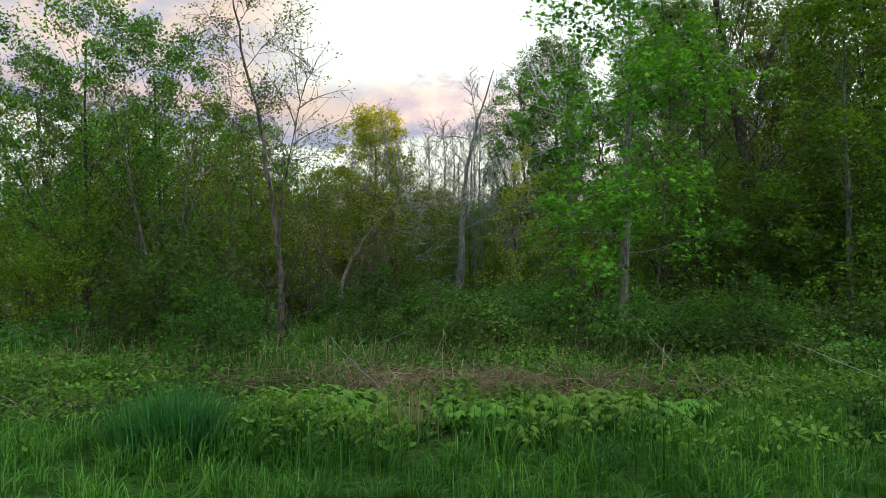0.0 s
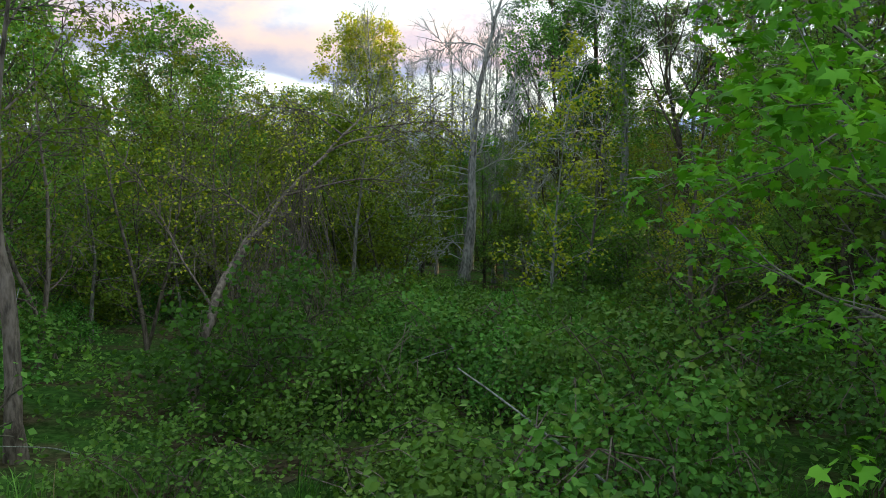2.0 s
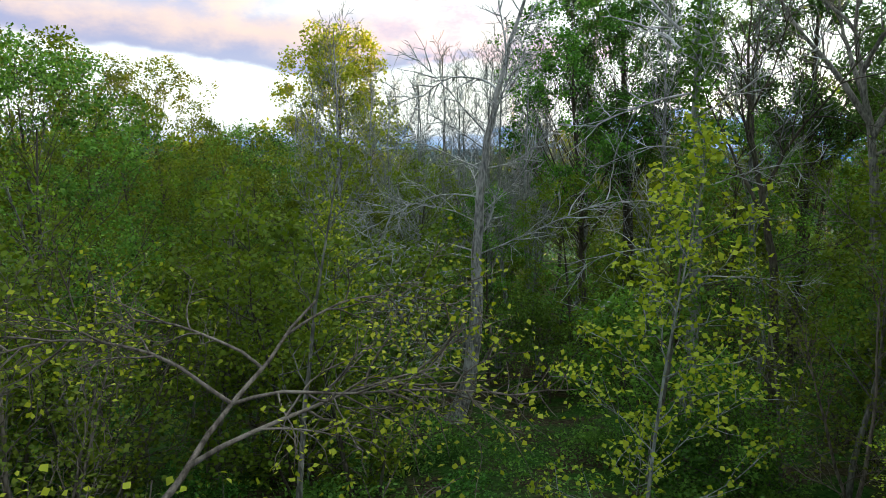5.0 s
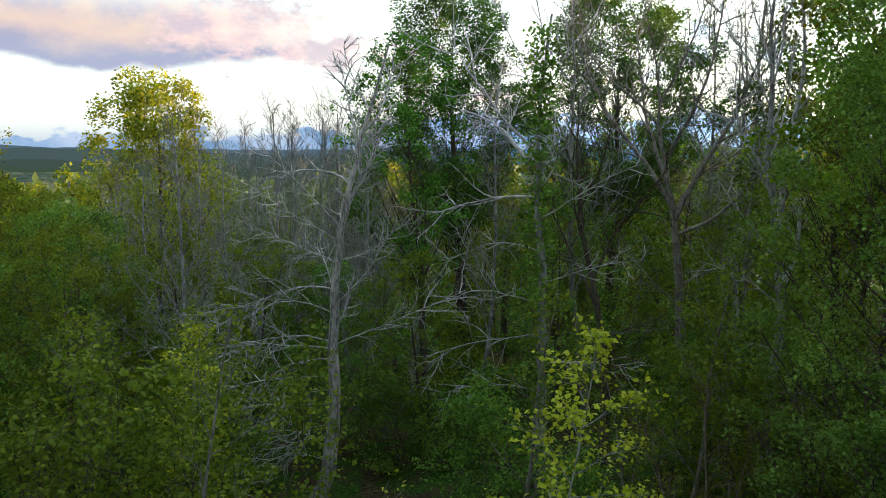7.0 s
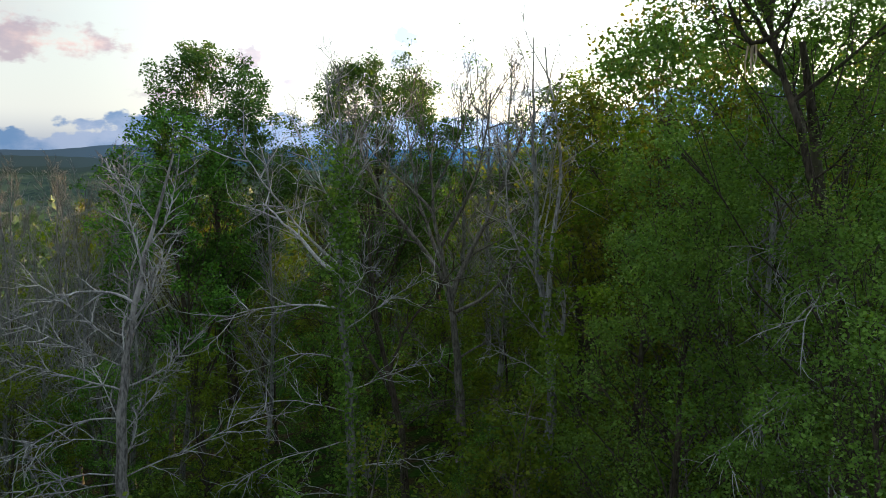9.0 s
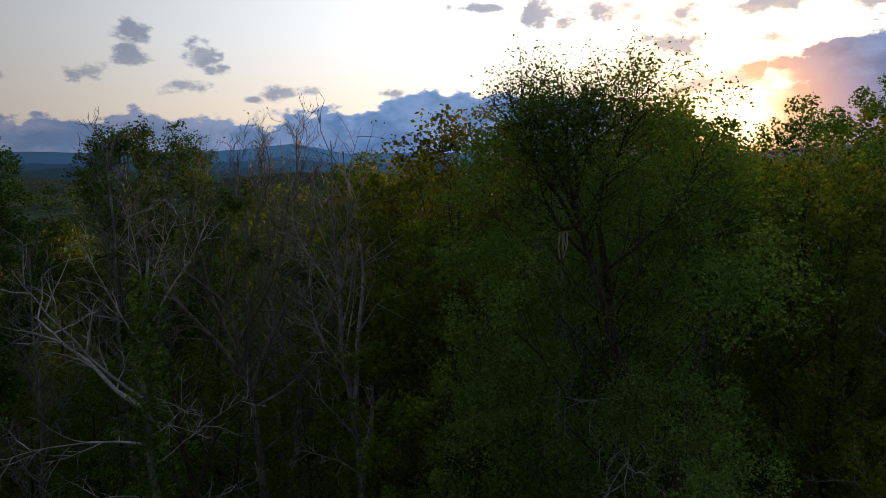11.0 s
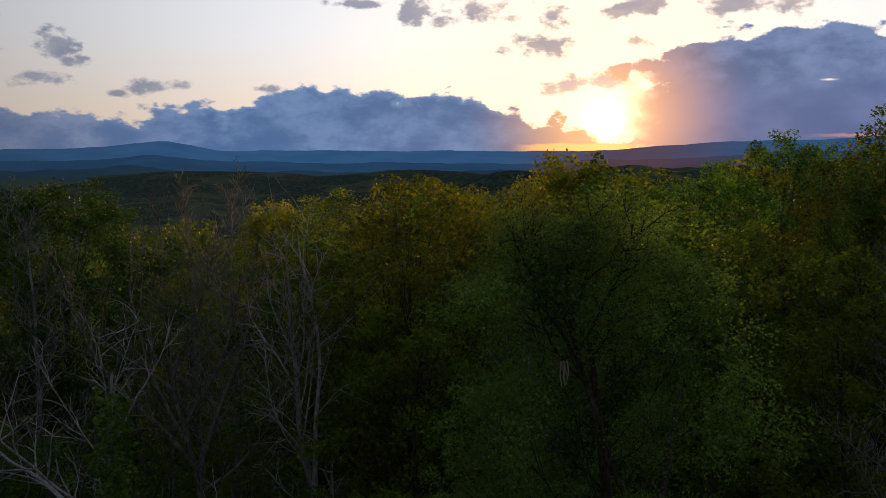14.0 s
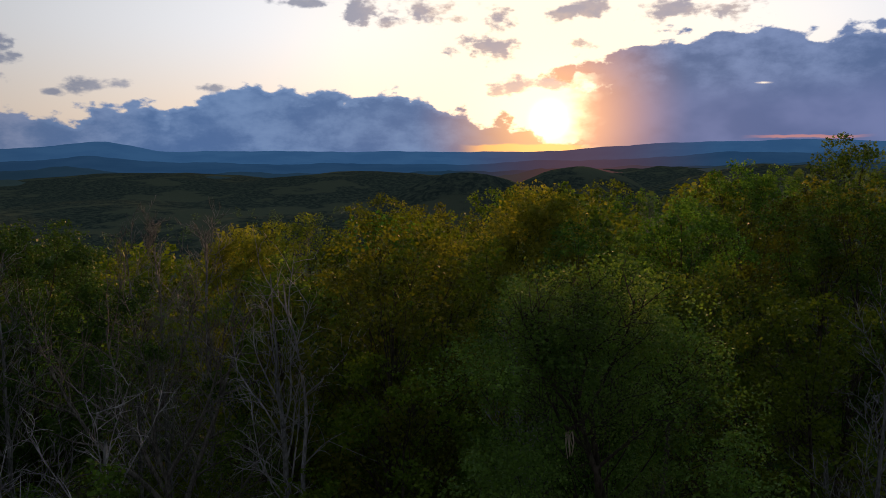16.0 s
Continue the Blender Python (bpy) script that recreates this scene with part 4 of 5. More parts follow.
# the torn tree before it: a grey stem that leans to a fork of rising leafy limbs, dead drooping branches below
TORN = ((0, 0, 0), (0.05, 0.05, 5.6), (0.05, 0.1, 9.4), (-0.1, 0.45, 10.6), (-0.25, 0.8, 11.65), (-0.35, 1.05, 12.6), (-0.42, 1.3, 13.4), (-0.55, 1.45, 14.4), (-0.62, 1.55, 15.5))
torn = grown_tree("torn_tree", R(35), TORN, 0.19, 0.02, (
    (13.0, 118, 55, 2.7, 0.05, 0.055), (13.2, -60, 56, 2.7, 0.05, 0.055), (13.4, 30, 62, 2.5, 0.04, 0.050), (13.3, 150, 66, 2.6, 0.03, 0.045), (13.6, -30, 70, 2.3, 0.03, 0.040), (12.6, 110, 34, 2.8, 0.08, 0.045),
    (12.2, -70, 34, 2.8, 0.08, 0.045), (13.9, 95, 58, 2.0, 0.04, 0.030), (14.1, -80, 58, 1.9, 0.04, 0.030), (11.6, 20, 40, 2.6, 0.08, 0.040), (14.4, 200, 50, 1.4, 0.03, 0.022), (14.5, 10, 50, 1.4, 0.03, 0.022),
    (12.9, 215, 40, 1.9, 0.05, 0.030), (11.0, 245, 30, 1.6, 0.05, 0.026), (9.8, 185, 25, 1.5, 0.04, 0.024), (9.0, 235, 20, 1.6, 0.04, 0.024), (7.6, 200, 20, 1.7, 0.04, 0.024), (6.6, 225, 20, 1.7, 0.04, 0.024)),
    BROWN, 11, 5, LEAF_BEECH, 22, 0.17, 0.052, fine=0.42, girth=0.9, twig_r=0.0045)
drooping = grown_tree("drooping", R(34), TORN, 0.13, 0.03, (
    (9.6, 190, 10, 2.4, -0.10, 0.035), (8.6, 230, 5, 2.6, -0.12, 0.035), (7.8, 150, 0, 2.6, -0.10, 0.032), (7.0, 200, -5, 2.8, -0.08, 0.03), (8.9, 280, 10, 2.2, -0.10, 0.03), (6.2, 245, -5, 2.6, -0.08, 0.028), (9.9, 120, 25, 2.0, -0.10, 0.026), (5.4, 190, 0, 2.4, -0.06, 0.026)), (BARK_DEAD, BARK_PALE), 7, 4, girth=0.6, twig_r=0.0045)
for ob in list(drooping.children):
    if ob.name.startswith("trunk"):
        bpy.data.objects.remove(ob)
    else:
        ob.parent = torn
        tagged(ob, "dead pale drooping branch" if ob.name.startswith("limb") else "fine dead pale twigs")
bpy.data.objects.remove(drooping)
set_down(torn, 8.3, 23.2, None, 1, 0, "forked leafy tree with a torn limb and dead drooping branches", "tree")

# budding sapling with yellow leaves
sapling = tree_parts("yellow_sapling", R(33), 7.0, 0.045, 24, 0.12, 1.9, (BARK_GREY, BARK_GREY), LEAF_YELLOW, (0.0, 0.0), 0.025, 0.04, 70, 35, 7, 0, 5, 0.12, 0.095, "cone", limb_n=5)
set_down(sapling, 2.6, 26.3, 4.8, 7.0, 0, "slim sapling with pale stem and sparse yellow-green leaves", "tree", "yellow saplings")

# bare trees
forked = grown_tree("forked_tree", R(41), ((0, 0, 0), (-0.2, 0, 3.5), (-0.45, 0, 7.0), (-0.7, 0, 9.6), (-1.3, 0.1, 12.0), (-1.5, 0.3, 14.0), (-1.3, 0.5, 16.0)), 0.30, 0.02, (
    (9.4, 30, 62, 8.5, 0.03, 0.14), (9.9, 200, 58, 7.5, 0.04, 0.12), (8.8, -8, 18, 4.6, 0.16, 0.09), (10.6, 110, 55, 7.0, 0.05, 0.10), (11.5, -60, 60, 6.5, 0.05, 0.09), (6.9, 5, 38, 4.2, 0.05, 0.05),
    (6.2, 185, 30, 3.2, 0.02, 0.04), (12.8, 165, 60, 5.5, 0.05, 0.07), (13.6, 20, 62, 5.0, 0.05, 0.06), (5.2, 190, 10, 3.0, 0.0, 0.03), (14.2, 250, 65, 4.2, 0.05, 0.04), (4.4, 20, 15, 2.6, 0.02, 0.03)), (BARK_MAPLE, BARK_MAPLE), 14, 6, LEAF_WOOD, 3, 0.22, 0.10, fine=0.45, girth=1.0)
set_down(forked, 12.5, 37.4, 14.4, 1, -30, "tall grey forked tree with thick limbs and sparse leaves", "tree")
bare = tree_parts("bare_tree", R(42), 15, 0.15, 26, 0.28, 2.7, (BARK_GREY, BARK_GREY), None, (0.0, 0.0), 0.05, 0.14, 48, 20, 7, 3, shape="vase")
set_down(bare, 16.4, 40.8, 15.2, 15, 0, "bare grey tree with fine upright twigs", "tree", "bare forest trees")
twin = grown_tree("twin_tree", R(43), ((0, 0, 0), (-0.05, 0, 2.2), (0.0, -0.1, 3.6), (0.30, 0, 5.0), (0.25, 0, 6.6), (0.05, 0.4, 8.5), (0.1, 0.75, 11.5), (0.25, 0.95, 14.0), (0.3, 1.1, 16.2)), 0.24, 0.015, (
    (6.3, -40, 66, 2.6, 0.10, 0.10), (7.6, -48, 84, 8.4, 0.02, 0.085), (9.2, 120, 62, 3.6, 0.05, 0.035), (10.2, 20, 66, 3.4, 0.05, 0.032), (8.6, 170, 50, 3.2, 0.05, 0.03), (11.0, 150, 66, 3.4, 0.05, 0.03),
    (9.6, -60, 64, 3.4, 0.05, 0.03), (10.4, -20, 64, 3.2, 0.05, 0.03), (11.6, -90, 66, 3.0, 0.05, 0.03), (12.2, 80, 68, 3.0, 0.05, 0.028), (12.6, -45, 68, 3.0, 0.05, 0.028), (4.6, 140, 20, 2.0, -0.05, 0.025),
    (3.4, -30, 15, 1.8, -0.08, 0.022), (5.8, 135, 40, 2.4, 0.0, 0.025), (13.4, 130, 72, 2.4, 0.05, 0.022), (7.0, 160, 45, 2.6, 0.03, 0.03)), (BARK_GREY, BARK_PALE), 9, 5, girth=1.2, twig_r=0.006)
set_down(twin, 12.2, 33.3, None, 1, 0, "bare tree with two slim grey stems side by side", "tree")
ivied = grown_tree("ivy_tree", R(44), ((0, 0, 0), (0.1, -0.05, 4), (0.08, -0.05, 6.6), (-0.1, 0.1, 10.2), (0.1, 0.25, 11.8), (0.35, 0.3, 13.4)), 0.21, 0.03, (
    (9.6, 94, 12, 6.2, 0.015, 0.095), (9.9, 138, 48, 4.4, 0.0, 0.065), (8.2, -28, 20, 3.0, -0.03, 0.03), (7.4, 150, 12, 3.2, -0.02, 0.03), (6.6, -20, 8, 2.6, -0.04, 0.026), (6.0, 140, 10, 3.0, -0.04, 0.028),
    (5.2, 165, 15, 3.4, -0.05, 0.028), (8.8, 60, 30, 2.6, 0.0, 0.03), (9.0, -80, 25, 2.6, 0.0, 0.03), (11.5, -10, 45, 3.0, 0.02, 0.04), (4.4, -30, 15, 2.6, -0.04, 0.026), (3.6, 150, 18, 3.2, -0.06, 0.026),
    (11.2, 120, 55, 3.0, 0.02, 0.035), (12.4, 200, 60, 2.6, 0.02, 0.03), (12.0, 30, 60, 2.8, 0.02, 0.03), (8.8, 100, 8, 4.6, -0.01, 0.05)), (BARK_GREY, BARK_PALE), 8, 4, girth=0.75, twig_r=0.006)
set_down(ivied, 6.0, 34.6, None, 1, 0, "bare tree with ivy climbing its trunk", "tree")
dusky = grown_tree("dusky_tree", R(47), ((0.2, 0, 0), (0.25, 0, 4.0), (0, 0, 6.4), (-0.35, 0.2, 8.4), (-0.8, 0.4, 10.5), (-0.9, 0.6, 13.0), (-0.8, 0.8, 15.0)), 0.24, 0.02, (
    (7.4, 150, 60, 6.0, 0.03, 0.09), (8.4, 10, 62, 5.5, 0.04, 0.08), (9.4, 200, 55, 4.5, 0.05, 0.06), (10.2, 80, 62, 4.5, 0.05, 0.06), (11.0, -50, 62, 4.0, 0.05, 0.05), (6.2, -10, 30, 3.0, 0.0, 0.03),
    (5.4, 150, 25, 2.8, -0.02, 0.03), (12.0, 150, 66, 3.4, 0.05, 0.04)), BROWN, 9, 4, LEAF_WOOD, 2, 0.2, 0.10, fine=0.45, girth=0.9)
set_down(dusky, 8.45, 35.7, 9.2, 1, 0, "dark-barked tree with forked limbs and thin leaf", "tree")
rng = R(45)
ivy_spots = [np.array((math.cos(u) * q, math.sin(u) * q, v)) for v, u, q in zip(3 + 10 * rng.uniform(size=620) ** 1.1, rng.uniform(0, 6.28, 620), np.abs(rng.normal(0.22, 0.14, 620)))]
part("ivy", leaves("ivy", rng, np.array(ivy_spots), 7, 0.13, 0.11, 0.3, clump=False), LEAF_GREEN, ivied, "dark green climbing ivy leaves")

# undergrowth kinds
hazel = tree_parts("hazel_shrub", R(51), 5.2, 0.045, 9, 0.06, 1.5, BROWN, LEAF_OLIVE, (0, 0), 0.10, 0.05, 70, 30, 6, 0, 13, 0.19, 0.105, "round", stems=3, limb_n=4, sides=5)
set_down(hazel, -6.0, 29.0, None, 1, 0, "many-stemmed shrub in olive green leaf", "shrub", "undergrowth shrubs")
dogwood = tree_parts("dogwood_shrub", R(52), 4.4, 0.045, 9, 0.05, 1.6, BROWN, LEAF_DOGWOOD, (0, 0), 0.12, 0.03, 80, 40, 6, 0, 14, 0.19, 0.10, "round", stems=3, limb_n=4, sides=5)
set_down(dogwood, 6.2, 18.8, None, 1, 0, "many-stemmed shrub in fresh green leaf", "shrub", "undergrowth shrubs")
hazel_far = tree_parts("hazel_shrub", R(151), 5.2, 0.045, 6, 0.06, 1.5, BROWN, LEAF_OLIVE, (0, 0), 0.10, 0.05, 70, 30, 4, 0, 8, 0.28, 0.19, "round", stems=3, limb_n=4, sides=5)
set_down(hazel_far, -10.0, 46.0, None, 1, 0, "many-stemmed shrub in olive green leaf", "shrub", "undergrowth shrubs")
dogwood_far = tree_parts("dogwood_shrub", R(152), 4.4, 0.045, 6, 0.05, 1.6, BROWN, LEAF_DOGWOOD, (0, 0), 0.12, 0.03, 80, 40, 4, 0, 8, 0.28, 0.18, "round", stems=3, limb_n=4, sides=5)
set_down(dogwood_far, 18.0, 46.0, None, 1, 0, "many-stemmed shrub in fresh green leaf", "shrub", "undergrowth shrubs")
pole = tree_parts("pole_tree", R(56), 6.4, 0.072, 13, 0.28, 1.15, (BARK_MAPLE, BARK_MAPLE), LEAF_OLIVE, (0.02, 0), 0.05, 0.06, 60, 30, 5, 0, 4, 0.16, 0.085, "vase", limb_n=4, sides=6)
set_down(pole, -7.4, 19.6, None, 1, 0, "slim young tree with grey stem and few leaves", "tree", "slim young trees")
pole_brown = tree_parts("pole_tree", R(57), 5.4, 0.058, 12, 0.22, 1.1, (BARK_TAN, BARK_TAN), LEAF_RUSSET, (-0.05, 0), 0.07, 0.05, 60, 30, 5, 1, 2, 0.16, 0.075, "vase", limb_n=4, sides=6, stems=2)
set_down(pole_brown, -9.0, 24.0, None, 1, 0, "slim brown two-stemmed young tree with few leaves", "tree", "slim young trees")
bush = tree_parts("low_bush", R(53), 1.9, 0.025, 10, 0.05, 1.1, BROWN, LEAF_DEEP, (0, 0), 0.15, 0.02, 85, 45, 5, 0, 10, 0.14, 0.09, "round", stems=3, limb_n=4, sides=5)
set_down(bush, -4.6, 13.2, None, 1, 0, "dark green low rounded bush", "shrub", "low bushes")
again(bush, -3.65, 11.2, 0.6, 140, "dark green low bush in the rough grass", "low bushes")
stump = grown_tree("broken_sapling", R(58), ((0, 0, 0), (-0.03, 0, 0.5), (-0.08, 0, 0.95), (-0.28, 0.02, 1.2), (-0.5, 0.05, 1.45)), 0.055, 0.02, (
    (0.95, 165, 40, 0.9, 0.0, 0.022), (1.15, 190, 10, 0.8, -0.12, 0.016), (0.9, 20, -35, 0.7, -0.05, 0.024), (1.3, 120, 60, 0.6, 0.0, 0.014), (1.0, 60, 45, 0.7, -0.04, 0.016)), (BARK_BROWN, BARK_TAN), 4, 2, girth=0.9, twig_r=0.003)
set_down(stump, -3.45, 14.3, None, 1, 0, "broken dead sapling with thin drooping branches", "tree")


def mound(name, rng, wide, high, spots_n, each, size, leaf):
    """A low thicket: arching canes under a hummocky skin of small leaves."""
    root = new(name)
    lumps = [(rng.normal(0, wide * 0.45, 2), rng.uniform(0.5, 1.0)) for _ in range(6)]
    spots, canes = [], []
    for _ in range(spots_n):
        p, s = lumps[rng.integers(0, 6)]
        o = rng.normal(0, 1, 3)
        o /= np.linalg.norm(o)
        q = np.array((p[0] + o[0] * wide * 0.5 * s, p[1] + o[1] * wide * 0.5 * s, high * s * (0.25 + 0.75 * abs(o[2])) * rng.uniform(0.75, 1.05)))
        spots.append(q)
    for k in range(16):
        q = spots[rng.integers(0, spots_n)] * (1.1, 1.1, rng.uniform(0.9, 1.35))
        foot = np.array((rng.normal(0, wide * 0.3), rng.normal(0, wide * 0.3), -0.05))
        canes.append((np.array([foot, foot * 0.6 + q * 0.4 + (0, 0, high * 0.35), foot * 0.25 + q * 0.75 + (0, 0, high * 0.3), q]), 0.008, 0.004, 3))
    tagged(part("cane_tangle", tubes("cane_tangle", canes), BARK_TAN, root), kind="stuff")
    part("crown", leaves("crown", rng, np.array(spots), each, 0.11, size, 0.5, form="oval"), leaf, root)
    return root


bramble = mound("bramble_bush", R(54), 0.85, 1.0, 130, 22, 0.050, LEAF_BRAMBLE)
bramble_low = mound("bramble_bush", R(55), 0.9, 0.65, 120, 22, 0.048, LEAF_BRAMBLE)
set_down(bramble_low, -0.6, 15.6, None, 1, 0, "sprawling bramble bush with small green leaves", "shrub", "bramble bushes")
set_down(bramble, 1.2, 17.4, None, 1, 0, "sprawling bramble bush with small green leaves", "shrub", "bramble bushes")

# where they stand: taken places first, then a loose scatter
taken = [(9.4, 16.4, 2.2), (8.1, 19.0, 2.0), (0.45, 37.3, 2.5), (3.66, 14.4, 2.2), (-3.65, 16.3, 1.5), (-2.5, 20.2, 2.4), (8.0, 47.6, 2.5), (15.0, 47.4, 3), (5.6, 44.5, 2), (17.2, 36.0, 2.5), (8.5, 35.7, 2), (16.9, 32.3, 2.5), (-10.4, 20.6, 2.5), (-5.1, 53.5, 3),
         (9.2, 23.8, 2.6), (6.6, 22.2, 2), (2.6, 26.3, 1.2), (12.6, 37.3, 2.5), (16.4, 40.8, 2), (12.2, 33.3, 2), (6.0, 34.6, 2), (2.8, 35.1, 6)]


def free(x, y, room):
    return all(math.hypot(x - a, y - b) > room + c * 0.5 for a, b, c in taken)


def way_clear(x, y, reach):
    """Away from the line along which one can go through the clearing."""
    a = abs(x - 0.3) > reach + 0.6 if y < 17.5 else True
    b = math.hypot(x + 1.5, y - 18.0) > reach + 0.9 and math.hypot(x + 3.5, y - 19.5) > reach + 0.9 and math.hypot(x + 5.6, y - 21.8) > reach + 0.9
    return a and b


def canopy(x, y):
    """The height of the wood's roof there."""
    turn = math.degrees(math.atan2(x + 3, y - 18))
    east = np.interp(turn, (-60, -25, -15, 6, 12, 25, 40, 60, 80, 100, 130), (6.8, 6.2, 6.2, 6.2, 7.5, 10.0, 12.0, 12.8, 14.2, 15.2, 16.0))
    d = math.hypot(x + 3, y - 18)
    return east - np.interp(d, (0, 40, 70, 120), (0, 0, np.interp(turn, (0, 45, 80), (2, 4, 0)), np.interp(turn, (0, 45, 80), (6, 10, 3))))


FAR_KINDS = [(oak_far, 15, "tall forest tree in dark green leaf"), (oak_far, 15, "forest tree in fresh green leaf"), (ash_far, 13, "forest tree in brownish olive spring leaf"), (lime_far, 11, "bushy forest tree in olive leaf"),
             (ash_far, 13, "broad forest tree in olive green leaf"), (bare, 15, "bare forest tree with fine upright twigs")]
KINDS = [(oak, 15, "tall forest tree in dark green leaf"), (poplar, 16, "slender forest tree in fresh green leaf"), (ash, 13, "forest tree in brownish olive spring leaf"), (lime, 11, "bushy forest tree in green leaf"),
         (gold, 16.5, "forest tree with golden new leaves"), (bare, 15, "bare forest tree with fine upright twigs")]
# trees that stand out over their neighbours: kind, place, height of the tip
for kind, own, x, y, top, say in ((lime, 11, -19.0, 51, 9.8, "green tree over the undergrowth"), (ash, 13, -14.0, 55, 9.3, "olive green forest tree"), 
                                  (gold, 15, 28.8, 29.8, 15.6, "tall forest tree with golden new leaves"), (oak, 15, 49.0, 18.2, 16.2, "round forest tree in dark green leaf"), (oak, 15, 34.0, 19.0, 16.6, "tall forest tree in dark green leaf"),
                                  (ash, 13, 27.6, 17.9, 15.9, "broad round tree in olive golden leaf"), (oak, 15, 38.4, 14.8, 18.0, "tall forest tree in dark green leaf"), (lime, 11, 11.0, 18.2, 8.4, "bright green bushy tree"), (lime, 11, 17.8, 18.0, 12.9, "bright green bushy tree"), (oak, 15, 27.2, 23.6, 15.1, "round forest tree in dark green leaf"), (lime, 11, 19.6, 32.3, 14.2, "broad rounded tree in yellow-green leaf"),
                                  (ash, 13, 20.0, 21.0, 13.2, "broad tree in brownish olive leaf"), (gold, 15, 31.0, 48.4, 12.7, "forest tree with golden new leaves"), (ash, 13, 33.5, 44.4, 13.3, "broad tree in brownish olive leaf"),
                                  (lime, 11, 44.0, 46.0, 13.9, "dense leafy olive green tree"), (ash, 13, 34.0, 36.0, 13.6, "broad tree in olive green leaf"), (lime, 11, 24.8, 25.0, 12.0, "dense leafy olive green tree"),
                                  (bare, 15, 3.0, 47.0, 9.6, "bare grey tree with fine upright twigs"),
                                  (bare, 15, -0.8, 52.0, 9.0, "bare grey tree with fine upright twigs"), (lime, 11, -3.4, 41.0, 4.6, "low bushy tree in olive green leaf"), (lime, 11, -1.2, 42.6, 4.2, "low bushy tree in olive green leaf"), (edge_tree, 10, -6.2, 43.0, 5.6, "low rounded tree in green leaf"), (edge_tree, 10, 1.6, 42.0, 3.4, "low rounded tree in green leaf"), (lime, 11, 4.4, 41.0, 3.8, "low bushy tree in olive green leaf"), (edge_tree, 10, 10.2, 42.5, 6.0, "low rounded tree in green leaf"), (lime, 11, 15.2, 38.2, 5.6, "low bushy tree in olive green leaf"), (edge_tree, 10, 9.8, 33.0, 2.6, "low rounded tree in green leaf"), (bare, 15, 4.6, 54.0, 10.5, "bare grey tree with fine upright twigs"), (bare, 15, 12.0, 43.5, 14.6, "bare grey tree with fine upright twigs"),
                                  (bare, 15, -2.6, 46.0, 7.6, "bare grey tree with fine upright twigs"), (bare, 15, 1.4, 58.0, 10.0, "bare grey tree with fine upright twigs"),
                                  (lime, 11, 21.9, 33.8, 14.5, "broad tree in olive green leaf"), (lime, 11, 29.0, 14.0, 15.2, "dense leafy olive green tree"),
                                  (poplar, 16, 15.6, 27.4, 13.4, "slender forest tree in fresh green leaf"),
                                  (oak, 15, -23.0, 50.0, 10.2, "green tree over the undergrowth"), (lime, 11, -27.0, 46.0, 10.4, "tall bushy olive green tree"), (ash, 13, -16.5, 51.5, 9.4, "olive green forest tree"),
                                  (lime, 11, -11.2, 37.0, 7.7, "bushy olive tree in leaf"), (edge_tree, 10, -9.2, 33.5, 7.0, "green tree over the undergrowth"), (edge_tree, 10, -13.8, 33.0, 7.8, "green tree over the undergrowth"), (edge_tree, 10, -8.3, 21.8, 8.2, "green tree with thin grey stems"), (oak, 15, -14.5, 27.0, 8.6, "green tree at the wood's edge"), (lime, 11, -17.5, 33.0, 8.2, "bushy olive tree in leaf"), (lime, 11, -12.0, 31.0, 6.2, "bushy olive tree in leaf"), (oak, 15, -15.0, 20.5, 8.8, "green tree at the wood's edge"),
                                  (slender, 12, 8.7, 26.7, 10.2, "round leafy green tree beside the broken one"),
                                  (bare, 15, 0.6, 49.5, 9.8, "bare grey tree with fine upright twigs"), (bare, 15, 2.2, 44.5, 8.6, "bare grey tree with fine upright twigs"), (bare, 15, 6.6, 52.5, 11.0, "bare grey tree with fine upright twigs"),
                                  (bare, 15, 4.2, 50.0, 10.2, "bare grey tree with fine upright twigs"), (bare, 15, -3.6, 49.0, 8.4, "bare grey tree with fine upright twigs"), (bare, 15, 19.9, 44.3, 15.0, "bare grey tree with fine upright twigs"), (bare, 15, 18.0, 45.3, 14.6, "bare grey tree with fine upright twigs"),
                                  (bare, 15, -4.6, 45.2, 7.4, "bare grey tree with fine upright twigs"), (bare, 15, -1.4, 44.0, 7.8, "bare grey tree with fine upright twigs"), (bare, 15, 1.0, 46.6, 8.8, "bare grey tree with fine upright twigs"), (bare, 15, 3.6, 43.2, 8.6, "bare grey tree with fine upright twigs"), (bare, 15, 5.6, 47.8, 10.0, "bare grey tree with fine upright twigs"), (bare, 15, -2.2, 56.0, 9.0, "bare grey tree with fine upright twigs"), (bare, 15, 2.6, 52.4, 10.0, "bare grey tree with fine upright twigs"), (bare, 15, -5.8, 48.0, 7.2, "bare grey tree with fine upright twigs"), (bare, 15, 5.0, 57.0, 10.6, "bare grey tree with fine upright twigs"), (bare, 15, 7.4, 44.0, 10.8, "bare grey tree with fine upright twigs")):
    taken.append((x, y, 2.0))
    again(kind, x, y, (top - level(x, y)) / TIPS[kind.name], (x * 37 + y * 11) % 360, say, "leafy forest trees" if kind is not bare else "bare forest trees")

for k in range(22):
    turn, d = 7 + 46 * ((k * 0.618) % 1), 25 + 16 * ((k * 0.377) % 1)
    x, y = -2 + d * math.sin(radians(turn)), 18 + d * math.cos(radians(turn))
    if not free(x, y, 0.8):
        continue
    taken.append((x, y, 2.0))
    again(lime if k % 3 else ash, x, y, (2.6 + 2.6 * ((k * 0.23) % 1) - level(x, y)) / TIPS[(lime if k % 3 else ash).name], k * 67 % 360, "low bushy tree in olive green leaf between the trunks", "leafy forest trees")

